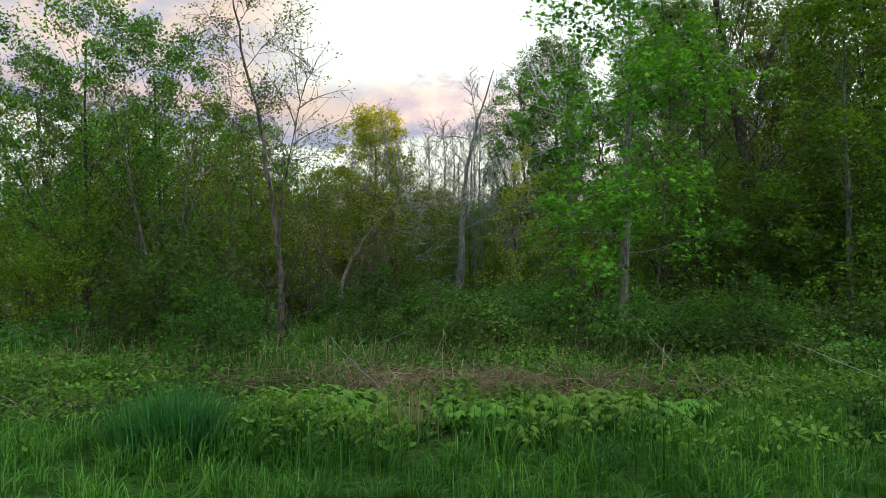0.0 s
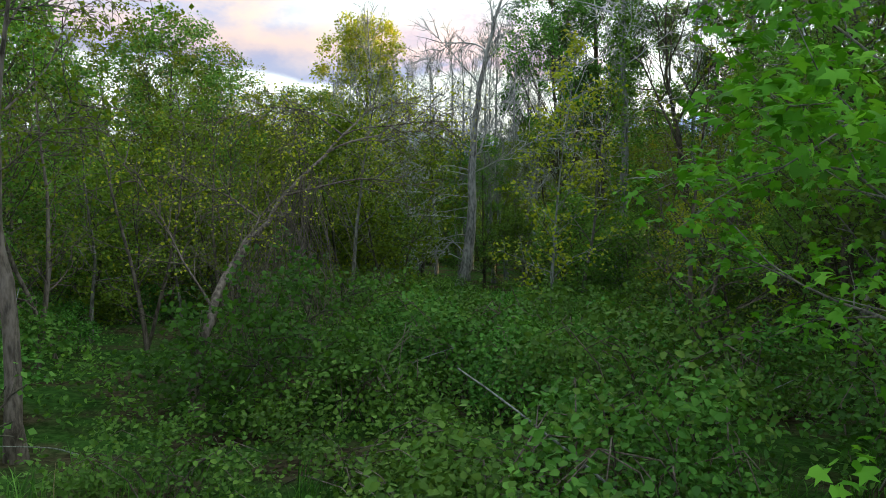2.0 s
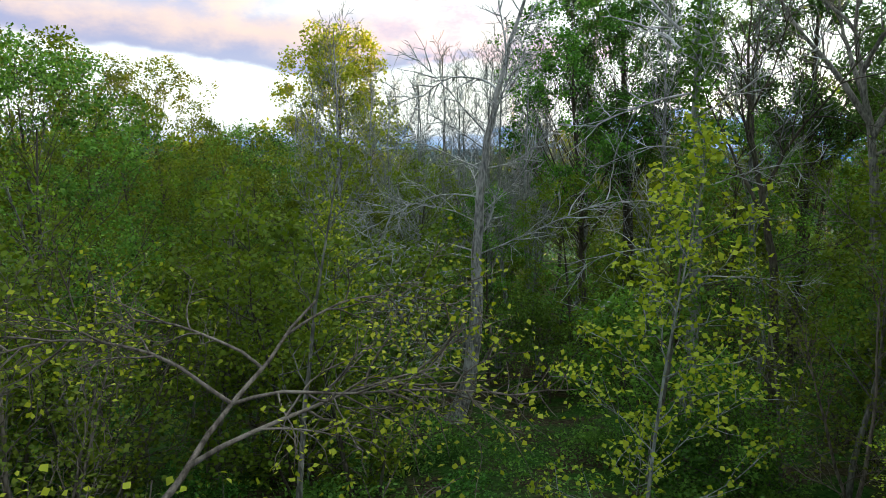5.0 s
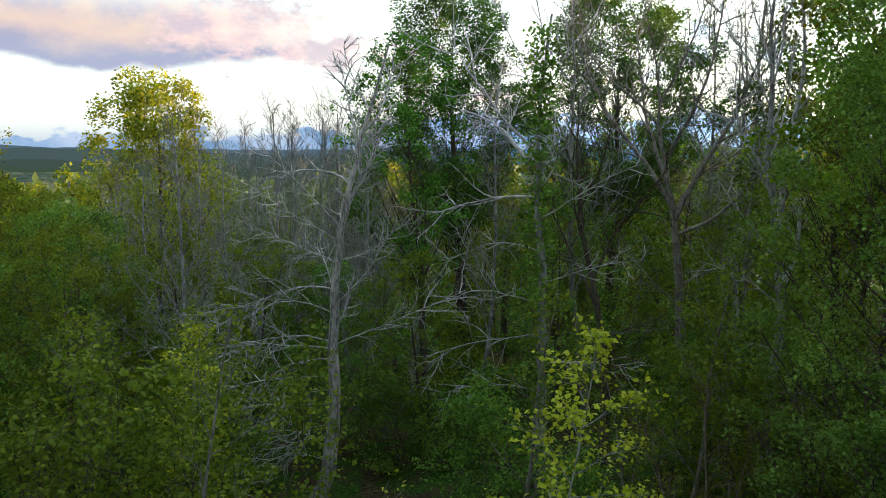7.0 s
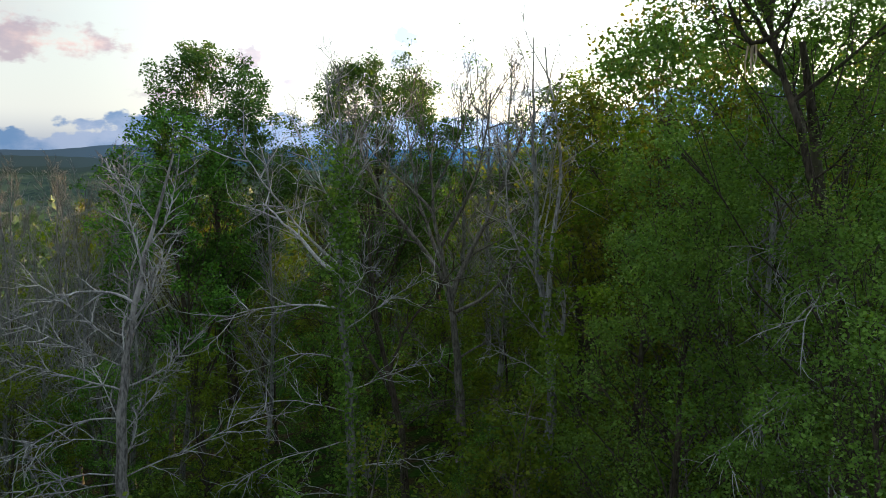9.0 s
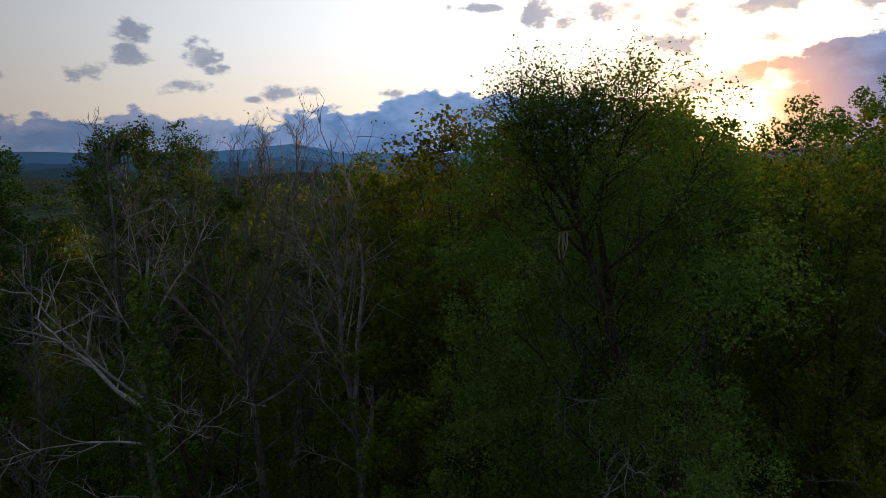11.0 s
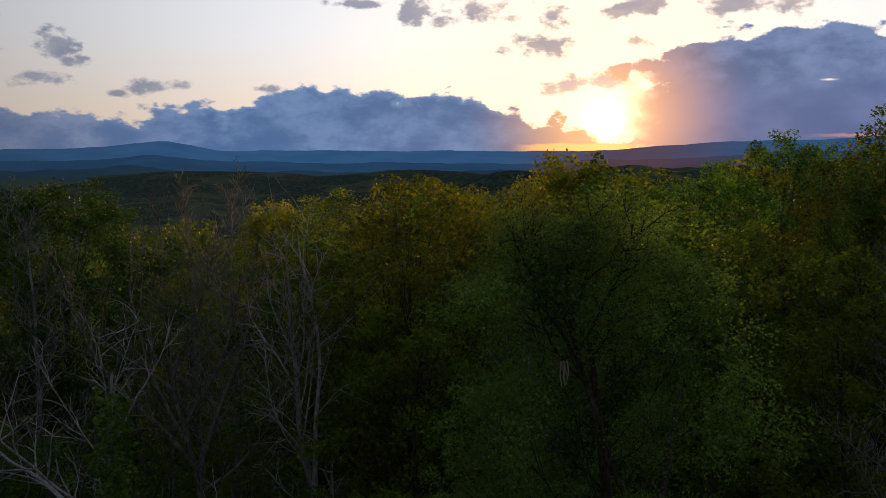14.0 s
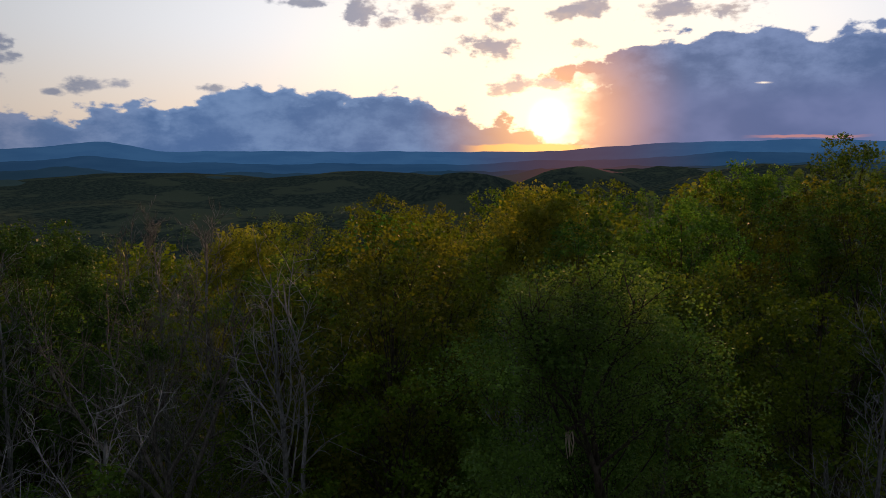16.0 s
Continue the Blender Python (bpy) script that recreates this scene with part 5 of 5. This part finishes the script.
rng = R(70)
count = 0
for _ in range(6000):
    if count >= 118:
        break
    d, turn = 12 + 80 * rng.uniform() ** 0.75, rng.uniform(-36, 112)
    x, y = -2 + d * math.sin(radians(turn)), 18 + d * math.cos(radians(turn))
    if y < 15 or not free(x, y, 1.3 + d * 0.016) or not way_clear(x, y, 3.0):
        continue
    if abs(x) < 5 and y < 34 or (x < 6 and d < 15):
        continue
    pick = rng.choice(6, p=(0.2, 0.12, 0.30, 0.22, 0.06, 0.10))
    if 4 < turn < 62 and (d < 30 or rng.uniform() < 0.3):
        pick = 5 if rng.uniform() < 0.4 else 3
    elif turn < 10:
        pick = 3 if rng.uniform() < 0.8 else 5
    kind, own, say = (KINDS if d < 36 else FAR_KINDS)[pick]
    top = canopy(x, y) + rng.normal(0, 0.9) + (2.6 if kind is bare and turn < 20 else 0)
    if 74 < turn < 84:
        top = min(top, 11.2 + 0.03 * d)
    if 4 < turn < 50 and d < 48 and kind is not bare:
        top -= 3.0
    s = (top - level(x, y)) / TIPS[kind.name]
    if s < 0.35:
        continue
    taken.append((x, y, 2.0))
    again(kind, x, y, s, rng.uniform(0, 360), say, "leafy forest trees" if kind is not bare else "bare forest trees")
    count += 1

for x, y, size in ((4.7, 24.6, 0.4), (5.8, 25.4, 0.45), (6.6, 23.8, 0.4), (-2.9, 32.2, 0.85)):
    taken.append((x, y, 0.6))
    again(sapling, x, y, size, (x * 91) % 360, "low sapling with bright yellow-green leaves", "yellow saplings")
# shrubs that stand in the open, then a scatter below the trees
for kind, x, y, size in ((hazel, 9.0, 28.8, 0.8), (dogwood, 4.6, 33.5, 0.9), (dogwood, 3.4, 39.5, 0.8), (dogwood, -3.2, 34.5, 0.9), (hazel, -3.0, 31.5, 1.15), (pole_brown, -5.2, 22.6, 0.9), (pole_brown, -6.4, 21.0, 1.0), (pole_brown, -4.6, 25.4, 0.95), (pole_brown, -7.8, 23.4, 0.9), (pole_brown, -3.9, 23.8, 0.8), (pole, -8.6, 20.2, 1.0), (hazel, -7.5, 27.5, 0.85),
                         (dogwood, 10.6, 19.4, 1.0), (dogwood, 5.6, 30.2, 0.7), (hazel, 9.5, 30.5, 1.1), (dogwood, -1.6, 40.0, 1.0), (hazel, -9.5, 17.6, 0.7), (dogwood, 11.0, 17.5, 1.1), (dogwood, 9.5, 14.5, 0.8)):
    taken.append((x, y, 1.2))
    again(kind, x, y, size, (x * 53 + y * 17) % 360, "many-stemmed shrub in olive green leaf" if kind is hazel else "many-stemmed shrub in fresh green leaf" if kind is dogwood else "slim young tree with sparse leaves", "undergrowth shrubs" if kind in (hazel, dogwood) else "slim young trees")
rng = R(73)
count = 0
for _ in range(2000):
    if count >= 46:
        break
    x, y = rng.uniform(-14, 13), 17.5 + 19 * rng.uniform()
    if not free(x, y, 0.25) or not way_clear(x, y, 1.3) or (abs(x - 1.2) < 2.6 and y < 38) or (-6.5 < x < -0.5 and y < 28):
        continue
    taken.append((x, y, 0.5))
    kind = pole if rng.uniform() < 0.6 else pole_brown
    again(kind, x, y, rng.uniform(0.65, 1.1), rng.uniform(0, 360), "slim young tree with grey stem and few leaves" if kind is pole else "slim brown two-stemmed young tree with few leaves", "slim young trees")
    count += 1

rng = R(71)
count = 0
for _ in range(4000):
    if count >= 100:
        break
    d, turn = 6 + 46 * rng.uniform() ** 0.8, rng.uniform(-60, 112)
    x, y = -1 + d * math.sin(radians(turn)), 16 + d * math.cos(radians(turn))
    if y < 15 or not free(x, y, 0.7) or not way_clear(x, y, 1.9):
        continue
    if (abs(x - 1.8) < 3.4 and y < 36) or (y < 28.5 and -9 < x < 4):
        continue
    taken.append((x, y, 1.2))
    pick = rng.choice(3, p=(0.5, 0.42, 0.08))
    kind = ((hazel, dogwood, sapling), (hazel_far, dogwood_far, sapling))[d > 20][pick]
    say = ("many-stemmed shrub in olive green leaf", "many-stemmed shrub in fresh green leaf", "slim sapling with yellow-green leaves")[pick]
    again(kind, x, y, rng.uniform(0.75, 1.2) if kind is not sapling else rng.uniform(0.5, 0.8), rng.uniform(0, 360), say, "undergrowth shrubs" if kind is not sapling else "yellow saplings")
    count += 1

for x, y, s in ((0.4, 19.2, 1.4), (2.3, 16.6, 1.35), (1.6, 20.8, 1.5), (-0.5, 17.8, 1.15), (3.2, 19.0, 1.4), (4.6, 16.0, 1.4), (6.3, 14.8, 1.3), (-1.7, 14.8, 0.8), (1.7, 14.4, 1.2), (5.2, 12.6, 1.1), (7.4, 12.8, 1.2), (3.6, 12.4, 1.05)):
    taken.append((x, y, 0.7))
    again(bramble, x, y, s, (x * 77) % 360, "sprawling bramble bush with small green leaves", "bramble bushes")
again(dead_shrub, 4.3, 20.1, 1.35, 200, "half-dead shrub with bare pale drooping twigs")
again(bush, -1.9, 18.3, 0.9, 40, "dark green low rounded bush", "low bushes")
again(bush, -5.6, 14.2, 0.8, 140, "dark green low rounded bush", "low bushes")
taken += [(-1.9, 18.3, 1.5), (-4.6, 13.0, 4.0), (-3.1, 13.8, 1.0)]
rng = R(72)
count = 0
for _ in range(3000):
    if count >= 56:
        break
    x, y = rng.uniform(-11, 12), 11.0 + 26 * rng.uniform() ** 1.3
    if not free(x, y, 0.35) or y > 30 and abs(x - 1) < 2:
        continue
    taken.append((x, y, 0.7))
    if rng.uniform() < 0.25 and abs(x) > 3:
        again(bush, x, y, rng.uniform(0.6, 1.05), rng.uniform(0, 360), "dark green low rounded bush", "low bushes")
    else:
        again(bramble if rng.uniform() < 0.6 else bramble_low, x, y, rng.uniform(0.85, 1.55), rng.uniform(0, 360), "sprawling bramble bush with small green leaves", "bramble bushes")
    count += 1


# ---------------------------------------------------------------- far woods, one sheet of crowns
rng = R(80)
spots = []
for _ in range(3400):
    d, turn = 100 + 500 * rng.uniform() ** 1.4, rng.uniform(-42, 116)
    x, y = d * math.sin(radians(turn)), d * math.cos(radians(turn))
    z = level(x, y)
    h = rng.uniform(8, 13) if d > 130 else rng.uniform(9, 15)
    q = rng.normal(0, 1, (13, 3))
    q /= np.linalg.norm(q, axis=1, keepdims=True)
    spots.append(q * (2.6, 2.6, 2.9) * (0.7 + 0.3 * rng.uniform(size=(13, 1))) + (x, y, z + h - 3))
far_woods = part("far_woods", leaves("far_woods", rng, np.concatenate(spots), 2, 0.7, 1.35, 0.45, 0.45, clump=False), LEAF_FAR_HAZED)
tagged(far_woods, "distant olive green wooded slopes", "forest", kind="stuff")


# ---------------------------------------------------------------- grass and low plants
def blades(name, rng, x, y, height, width, lean=0.5, lift=0.0, turn=None):
    """Curved grass blades that taper to a point."""
    m = len(x)
    a = rng.uniform(0, 6.283, m) if turn is None else turn
    d = np.stack([np.cos(a), np.sin(a), np.zeros(m)], 1)
    side = np.stack([-np.sin(a + 0.6), np.cos(a + 0.6), np.zeros(m)], 1) * (width * rng.uniform(0.6, 1.3, m))[:, None]
    h = (height * rng.uniform(0.45, 1.3, m))[:, None]
    bend = np.minimum(np.abs(rng.normal(0, lean, m)), 2.4)[:, None]
    base = np.stack([x, y, ground_height(x, y) - 0.03 + lift], 1)
    up = np.array((0, 0, 1.0))
    k1, k2, k3 = bend * 0.25, bend * 0.75, bend * 1.35
    m1 = base + h * (up * 0.42 + d * 0.10 * k1)
    m2 = m1 + h * 0.34 * (up + d * k2) / np.sqrt(1 + k2**2)
    top = m2 + h * 0.32 * (up * (1 - 0.55 * np.minimum(bend, 1.6)) + d * k3) / np.sqrt(1 + k3**2)
    v = np.stack([base - side, base + side, m1 + side, m1 - side, m2 + side * 0.75, m2 - side * 0.75, top], 1).reshape(-1, 3)
    k = np.arange(m)[:, None] * 7
    return mesh_from(name, v, np.concatenate([k + (0, 1, 2, 3), k + (3, 2, 4, 5)]), k + (5, 4, 6))


rng = R(90)
hub = np.stack([rng.uniform(-8.5, 8.5, 3000), 2.4 + 8.2 * rng.uniform(size=3000) ** 0.85], 1)
grow = rng.uniform(0.6, 1.35, 3000)
off = rng.normal(0, 1, (3000, 34, 2)) * (0.07 * grow)[:, None, None]
gxx, gyy = (hub[:, None] + off).reshape(-1, 2).T
way = np.arctan2(off[..., 1], off[..., 0]).ravel() + rng.normal(0, 0.7, len(gxx))
tall = np.interp(gyy, (1.5, 4.0, 4.9, 6, 6.8, 8, 11), (0.08, 0.10, 0.26, 0.32, 0.27, 0.18, 0.16)) * np.repeat(grow, 34)
tall = tall * np.where((np.abs(gxx + 4.1) < 0.6) & (np.abs(gyy - 7.0) < 0.7), 0.35, 1.0)
keep = ~((np.abs(gxx - 0.2) < 2.6) & (gyy > 7.0) & (rng.uniform(size=len(gxx)) < 0.8)) & ~((gyy > np.interp(gxx, (-3.4, -2.6, 3.0, 4.0), (6.3, 8.0, 8.0, 7.6))) & (rng.uniform(size=len(gxx)) < 0.75))
grass = part("grass", blades("grass", rng, gxx[keep], gyy[keep], tall[keep], 0.0044, 2.1, turn=way[keep]), GRASS)
tagged(grass, "tall fresh green meadow grass in front of the wood", "grass", kind="stuff")
hub = np.stack([rng.uniform(-9, 9, 900), rng.uniform(8.6, 15.5, 900)], 1)
off = rng.normal(0, 0.11, (900, 22, 2))
vx, vy = (hub[:, None] + off).reshape(-1, 2).T
way = np.arctan2(off[..., 1], off[..., 0]).ravel() + rng.normal(0, 0.7, len(vx))
high_grass = np.repeat(rng.uniform(0.18, 0.46, 900), 22)
verge = part("rough_grass", blades("rough_grass", rng, vx, vy, high_grass, 0.005, 1.3, turn=way), GRASS)
tagged(verge, "rough green grass between the brambles", "grass", kind="stuff")
vx, vy = rng.uniform(-7, 8, 2600), 9.6 + 4.5 * rng.uniform(size=2600) ** 1.4
dry = part("dry_grass", blades("dry_grass", rng, vx, vy, rng.uniform(0.2, 0.6, 2600), 0.0035, 1.2), STRAW)
tagged(dry, "dry straw-coloured stalks of last year's grass", "grass", kind="stuff")
lawn_x, lawn_y = rng.uniform(-6, 6, 14000), rng.uniform(1.2, 4.6, 14000)
lawn = part("mown_grass", blades("mown_grass", rng, lawn_x, lawn_y, np.full(14000, 0.09), 0.003, 0.8), GRASS)
tagged(lawn, "short mown grass at the meadow's edge", "grass", kind="stuff")
q = rng.normal(0, 1, (1300, 2)) * (0.21, 0.16)
tuft = part("grass_tuft", blades("grass_tuft", rng, -2.35 + q[:, 0], 6.1 + q[:, 1], np.full(1300, 0.50), 0.0055, 1.3, turn=np.arctan2(q[:, 1], q[:, 0]) + rng.normal(0, 0.6, 1300)), GRASS_BLUE)
tagged(tuft, "dense bluish green tuft of tall grass", "grass", kind="stuff")
q = rng.normal(0, 1, (70, 2)) * (0.12, 0.10)
dry_tuft = part("dry_grass_tuft", blades("dry_grass_tuft", rng, -0.35 + q[:, 0], 6.5 + q[:, 1], np.full(70, 0.5), 0.0035, 0.9), STRAW)
tagged(dry_tuft, "pale dry tuft of last year's grass", "grass", kind="stuff")

cover_x, cover_y = rng.uniform(-12, 12, 10500), 7.4 + 31 * rng.uniform(size=10500) ** 1.6
clump = np.sin(cover_x * 2.3 + np.sin(cover_y * 1.7)) * np.sin(cover_y * 2.6 + np.sin(cover_x * 1.3)) > np.where(cover_y < 15, -0.7, -0.15)
clump &= (cover_y > 8.8) | (np.abs(cover_x) > 3.0)
cover_x, cover_y = cover_x[clump], cover_y[clump]
cz = ground_height(cover_x, cover_y) + 0.05 + (0.08 + 0.22 * np.sin(cover_x * 1.3 + 1) ** 2 * np.sin(cover_y * 0.9) ** 2) * rng.uniform(size=len(cover_x))
ground_cover = part("ground_cover", leaves("ground_cover", rng, np.stack([cover_x, cover_y, cz], 1), 4, 0.14, 0.058, 0.7, form="oval"), LEAF_BRAMBLE)
tagged(ground_cover, "low green leafy weeds covering the forest floor", "undergrowth", kind="stuff")

rng = R(99)
low_x, low_y = rng.uniform(-6.5, 6.5, 5200), rng.uniform(5.6, 11.5, 5200)
patch = np.sin(low_x * 1.7 + 1.2 * np.sin(low_y * 1.1)) * np.sin(low_y * 1.9 + np.sin(low_x * 0.8))
patch_on = patch > rng.uniform(-0.5, 0.9, 5200)
low_x, low_y, patch = low_x[patch_on], low_y[patch_on], patch[patch_on]
low_z = ground_height(low_x, low_y) + 0.05 + (0.10 + 0.22 * np.clip(patch, 0, 1)) * rng.uniform(size=len(low_x))
low_weeds = part("low_weeds", leaves("low_weeds", rng, np.stack([low_x, low_y, low_z], 1), 7, 0.09, 0.06, 0.55, slim=0.34, form="oval"), LEAF_GREEN)
tagged(low_weeds, "low broad-leaved green weeds among the meadow grass", "undergrowth", kind="stuff")

weed_x, weed_y = rng.uniform(-4.5, 6.5, 11000), 17.0 + 19 * rng.uniform(size=11000) ** 1.1
swell = 0.15 + 0.75 * (0.5 + 0.5 * np.sin(weed_x * 1.9 + 0.6 * weed_y)) * (0.5 + 0.5 * np.sin(weed_y * 1.4 - 1.0 + np.sin(weed_x)))
dense = rng.uniform(size=11000) < 0.15 + 1.2 * (swell - 0.15)
weed_x, weed_y, swell = weed_x[dense], weed_y[dense], swell[dense]
wz = ground_height(weed_x, weed_y) + swell * rng.uniform(0.55, 1.0, len(swell))
weeds = part("weeds", leaves("weeds", rng, np.stack([weed_x, weed_y, wz], 1), 8, 0.13, 0.075, 0.45, slim=0.3, form="oval", tall=1.4), LEAF_GREEN)
tagged(weeds, "knee-high fresh green weeds in the hollow", "undergrowth", kind="stuff")

stems = []
for k in range(850):
    x, y, turn, run = rng.choice((-1.0, -0.2, 0.4, 1.7, 2.9, -2.6), p=(0.14, 0.3, 0.2, 0.18, 0.1, 0.08)) + rng.normal(0, 0.45), 8.7 + rng.normal(0, 0.4), rng.uniform(0, 6.283), rng.uniform(0.25, 0.95)
    foot = np.array((x, y, level(x, y)))
    way = np.array((math.cos(turn), math.sin(turn), 0.0))
    top = rng.uniform(0.06, 0.36)
    stems.append((np.array([foot, foot + way * run * 0.3 + (0, 0, top * 0.8), foot + way * run * 0.7 + (0, 0, top), foot + way * run * 1.2 + (0, 0, top * rng.uniform(0.2, 1.0))]), 0.0042, 0.002, 3))
canes = part("dead_canes", tubes("dead_canes", stems), STRAW)
tagged(canes, "tangle of dry brown stalks and canes", "dead plants", kind="stuff")


def broad_plant(name, rng):
    """A low plant of large pale lobed leaves on short stalks."""
    root = new(name)
    stalks, v, tri, n0 = [], [], [], 0
    for k in range(24):
        a = k * 2.4 + rng.normal(0, 0.3)
        r, z = rng.uniform(0.03, 0.30), rng.uniform(0.10, 0.27)
        tip = np.array((math.cos(a) * r, math.sin(a) * r, z))
        stalks.append((np.array([(0, 0, -0.03), tip * (0.5, 0.5, 0.6), tip]), 0.006, 0.004, 4))
        size = rng.uniform(0.040, 0.080)
        tilt = np.array((math.cos(a), math.sin(a), 0)) * rng.uniform(-0.1, 0.6)
        ring = []
        for e in range(14):
            b = e / 14 * 6.283
            rad = size * (1.0 if e % 2 else 0.62) * (1.05 + 0.5 * math.cos(b - a)) * rng.uniform(0.85, 1.15)
            p = np.array((math.cos(b) * rad, math.sin(b) * rad, 0))
            p[2] = -(p @ tilt) - 0.25 * rad * rad / size
            ring.append(tip + p)
        v += [tip + (0, 0, 0.012)] + ring
        tri += [(n0, n0 + 1 + e, n0 + 1 + (e + 1) % 14) for e in range(14)]
        n0 += 15
    tagged(part("stem", tubes("stem", stalks), LEAF_GREEN, root), kind="stuff")
    tagged(part("foliage", mesh_from("foliage", np.array(v), None, np.array(tri)), LEAF_BROAD, root), "large pale green lobed leaves")
    return root


rng = R(91)
plants = [broad_plant("broadleaf_plant", R(92)), broad_plant("broadleaf_plant", R(93))]
say = "low plant with large pale green lobed leaves"
for k, pl in enumerate(plants):
    set_down(pl, -1.6 + 2.8 * k, 7.1, None, 1, 0, say, "plant", "broadleaf plants", 0.0)
for k in range(84):
    x = rng.choice((-1.7, -1.0, 0.7, 1.3, 2.0, 4.0), p=(0.25, 0.17, 0.16, 0.2, 0.17, 0.05)) + rng.normal(0, 0.36)
    again(plants[k % 2], x, 7.1 + rng.normal(0, 0.32), rng.uniform(0.6, 1.0), rng.uniform(0, 360), say, "broadleaf plants", 0.0)


def fallen(name, rng, x, y, length, turn, lift, r, mat, label, category="branch"):
    """A dead stick that lies with its foot on the ground."""
    way = (math.cos(radians(turn)) * math.cos(radians(lift)), math.sin(radians(turn)) * math.cos(radians(lift)), math.sin(radians(lift)))
    path = shoot(rng, (0, 0, 0), way, length, 7, 0.05, -0.012)
    ob = part(name, tubes(name, [(path, r, r * 0.35, 6)]), mat)
    ob.matrix_basis = pose(x, y, level(x, y) + r * 0.4)
    return tagged(ob, label, category, "fallen sticks")


rng = R(95)
for k in range(56):
    x = rng.choice((-1.0, -0.4, 0.5, 1.6, 2.8)) + rng.normal(0, 0.4)
    fallen("dry_stalk", rng, x, 8.4 + rng.normal(0, 0.3), rng.uniform(0.45, 1.1), rng.uniform(0, 360), rng.uniform(10, 65), rng.uniform(0.003, 0.005), STRAW_PALE if k % 2 else BARK_TAN, "thin dry bent stalk over the weeds", "stalk")
fallen("fallen_stalk", rng, 5.5, 8.1, 1.5, 150, 26, 0.010, BARK_PALE, "long pale dry stalk leaning over the weeds")
fallen("fallen_stalk", rng, 3.3, 9.4, 0.9, 130, 35, 0.007, BARK_PALE, "pale dry stalk leaning in the brambles")
fallen("fallen_stalk", rng, -0.6, 8.3, 1.2, 150, 30, 0.007, BARK_PALE, "pale dry stalk leaning in the brambles")
for k in range(44):
    fallen("dead_branch", rng, -4.1 + rng.normal(0, 0.35), 7.5 + rng.normal(0, 0.25), rng.uniform(0.35, 0.9), rng.uniform(0, 360), rng.uniform(8, 42), rng.uniform(0.0025, 0.0055), BARK_TAN if k % 3 else STRAW_PALE,
           "thin dead branch in a brush pile")
for k in range(14):
    x, y = rng.uniform(-6, 7), rng.uniform(12, 22)
    fallen("dead_branch", rng, x, y, rng.uniform(0.8, 2.2), rng.uniform(0, 360), rng.uniform(10, 40), rng.uniform(0.008, 0.018), BARK_GREY, "thin dead branch among the brambles")

# the torn limb: a stub below the fork, with pale strips of wood hanging from the break
inverse = torn.matrix_basis.inverted()
rng = R(96)
stub = [inverse @ Vector(p) for p in ((7.94, 24.42, 11.55), (7.76, 24.56, 11.42), (7.62, 24.67, 11.40), (7.50, 24.80, 11.60), (7.42, 24.95, 11.95))]
part("broken_limb", tubes("broken_limb", [(np.array(stub), 0.045, 0.028, 8)]), BARK_BROWN, torn, "broken brown limb")
strips = []
for k in range(6):
    head = Vector((7.63 + rng.normal(0, 0.025), 24.66 + rng.normal(0, 0.03), 11.38 - rng.uniform(0, 0.06)))
    foot = head + Vector((-0.10 + rng.normal(0, 0.02), -0.05 + rng.normal(0, 0.025), -rng.uniform(0.28, 0.58)))
    bow = (head + foot) / 2 + Vector((rng.normal(0, 0.02), rng.normal(0, 0.02), 0))
    strips.append((np.array([inverse @ head, inverse @ bow, inverse @ foot]), 0.020, 0.006, 5))
part("torn_limb", tubes("torn_limb", strips), WOOD_RAW, torn, "splintered pale wood hanging from a broken limb")
fork = [broad.matrix_basis.inverted() @ Vector(p) for p in ((10.15, 23.2, 5.8), (10.45, 23.1, 7.3), (11.1, 23.0, 8.5), (11.9, 22.9, 9.2), (12.6, 22.9, 10.0))]
part("limb", tubes("limb", [(np.array(fork), 0.15, 0.05, 8)]), BARK_BROWN, broad)

# bare earth between the trunks
rng = R(97)
a = np.arange(28) / 28 * 2 * math.pi
rad = 1.5 + 0.35 * np.sin(a * 3 + 1) + 0.2 * np.sin(a * 5)
ex, ey = 18.0 + rad * np.cos(a) * 1.5, 41.2 + rad * np.sin(a) * 1.1
earth = mesh_from("dirt_path", np.r_[[(18.0, 41.2, level(18.0, 41.2) + 0.05)], np.stack([ex, ey, ground_height(ex, ey) + 0.02], 1)], None, np.array([(0, 1 + k, 1 + (k + 1) % 28) for k in range(28)]))
tagged(part("dirt_path", earth, bark_material("dry_earth", (0.14, 0.125, 0.11), (0.26, 0.24, 0.22))), "bare grey earth between the trees", "ground", kind="structure")
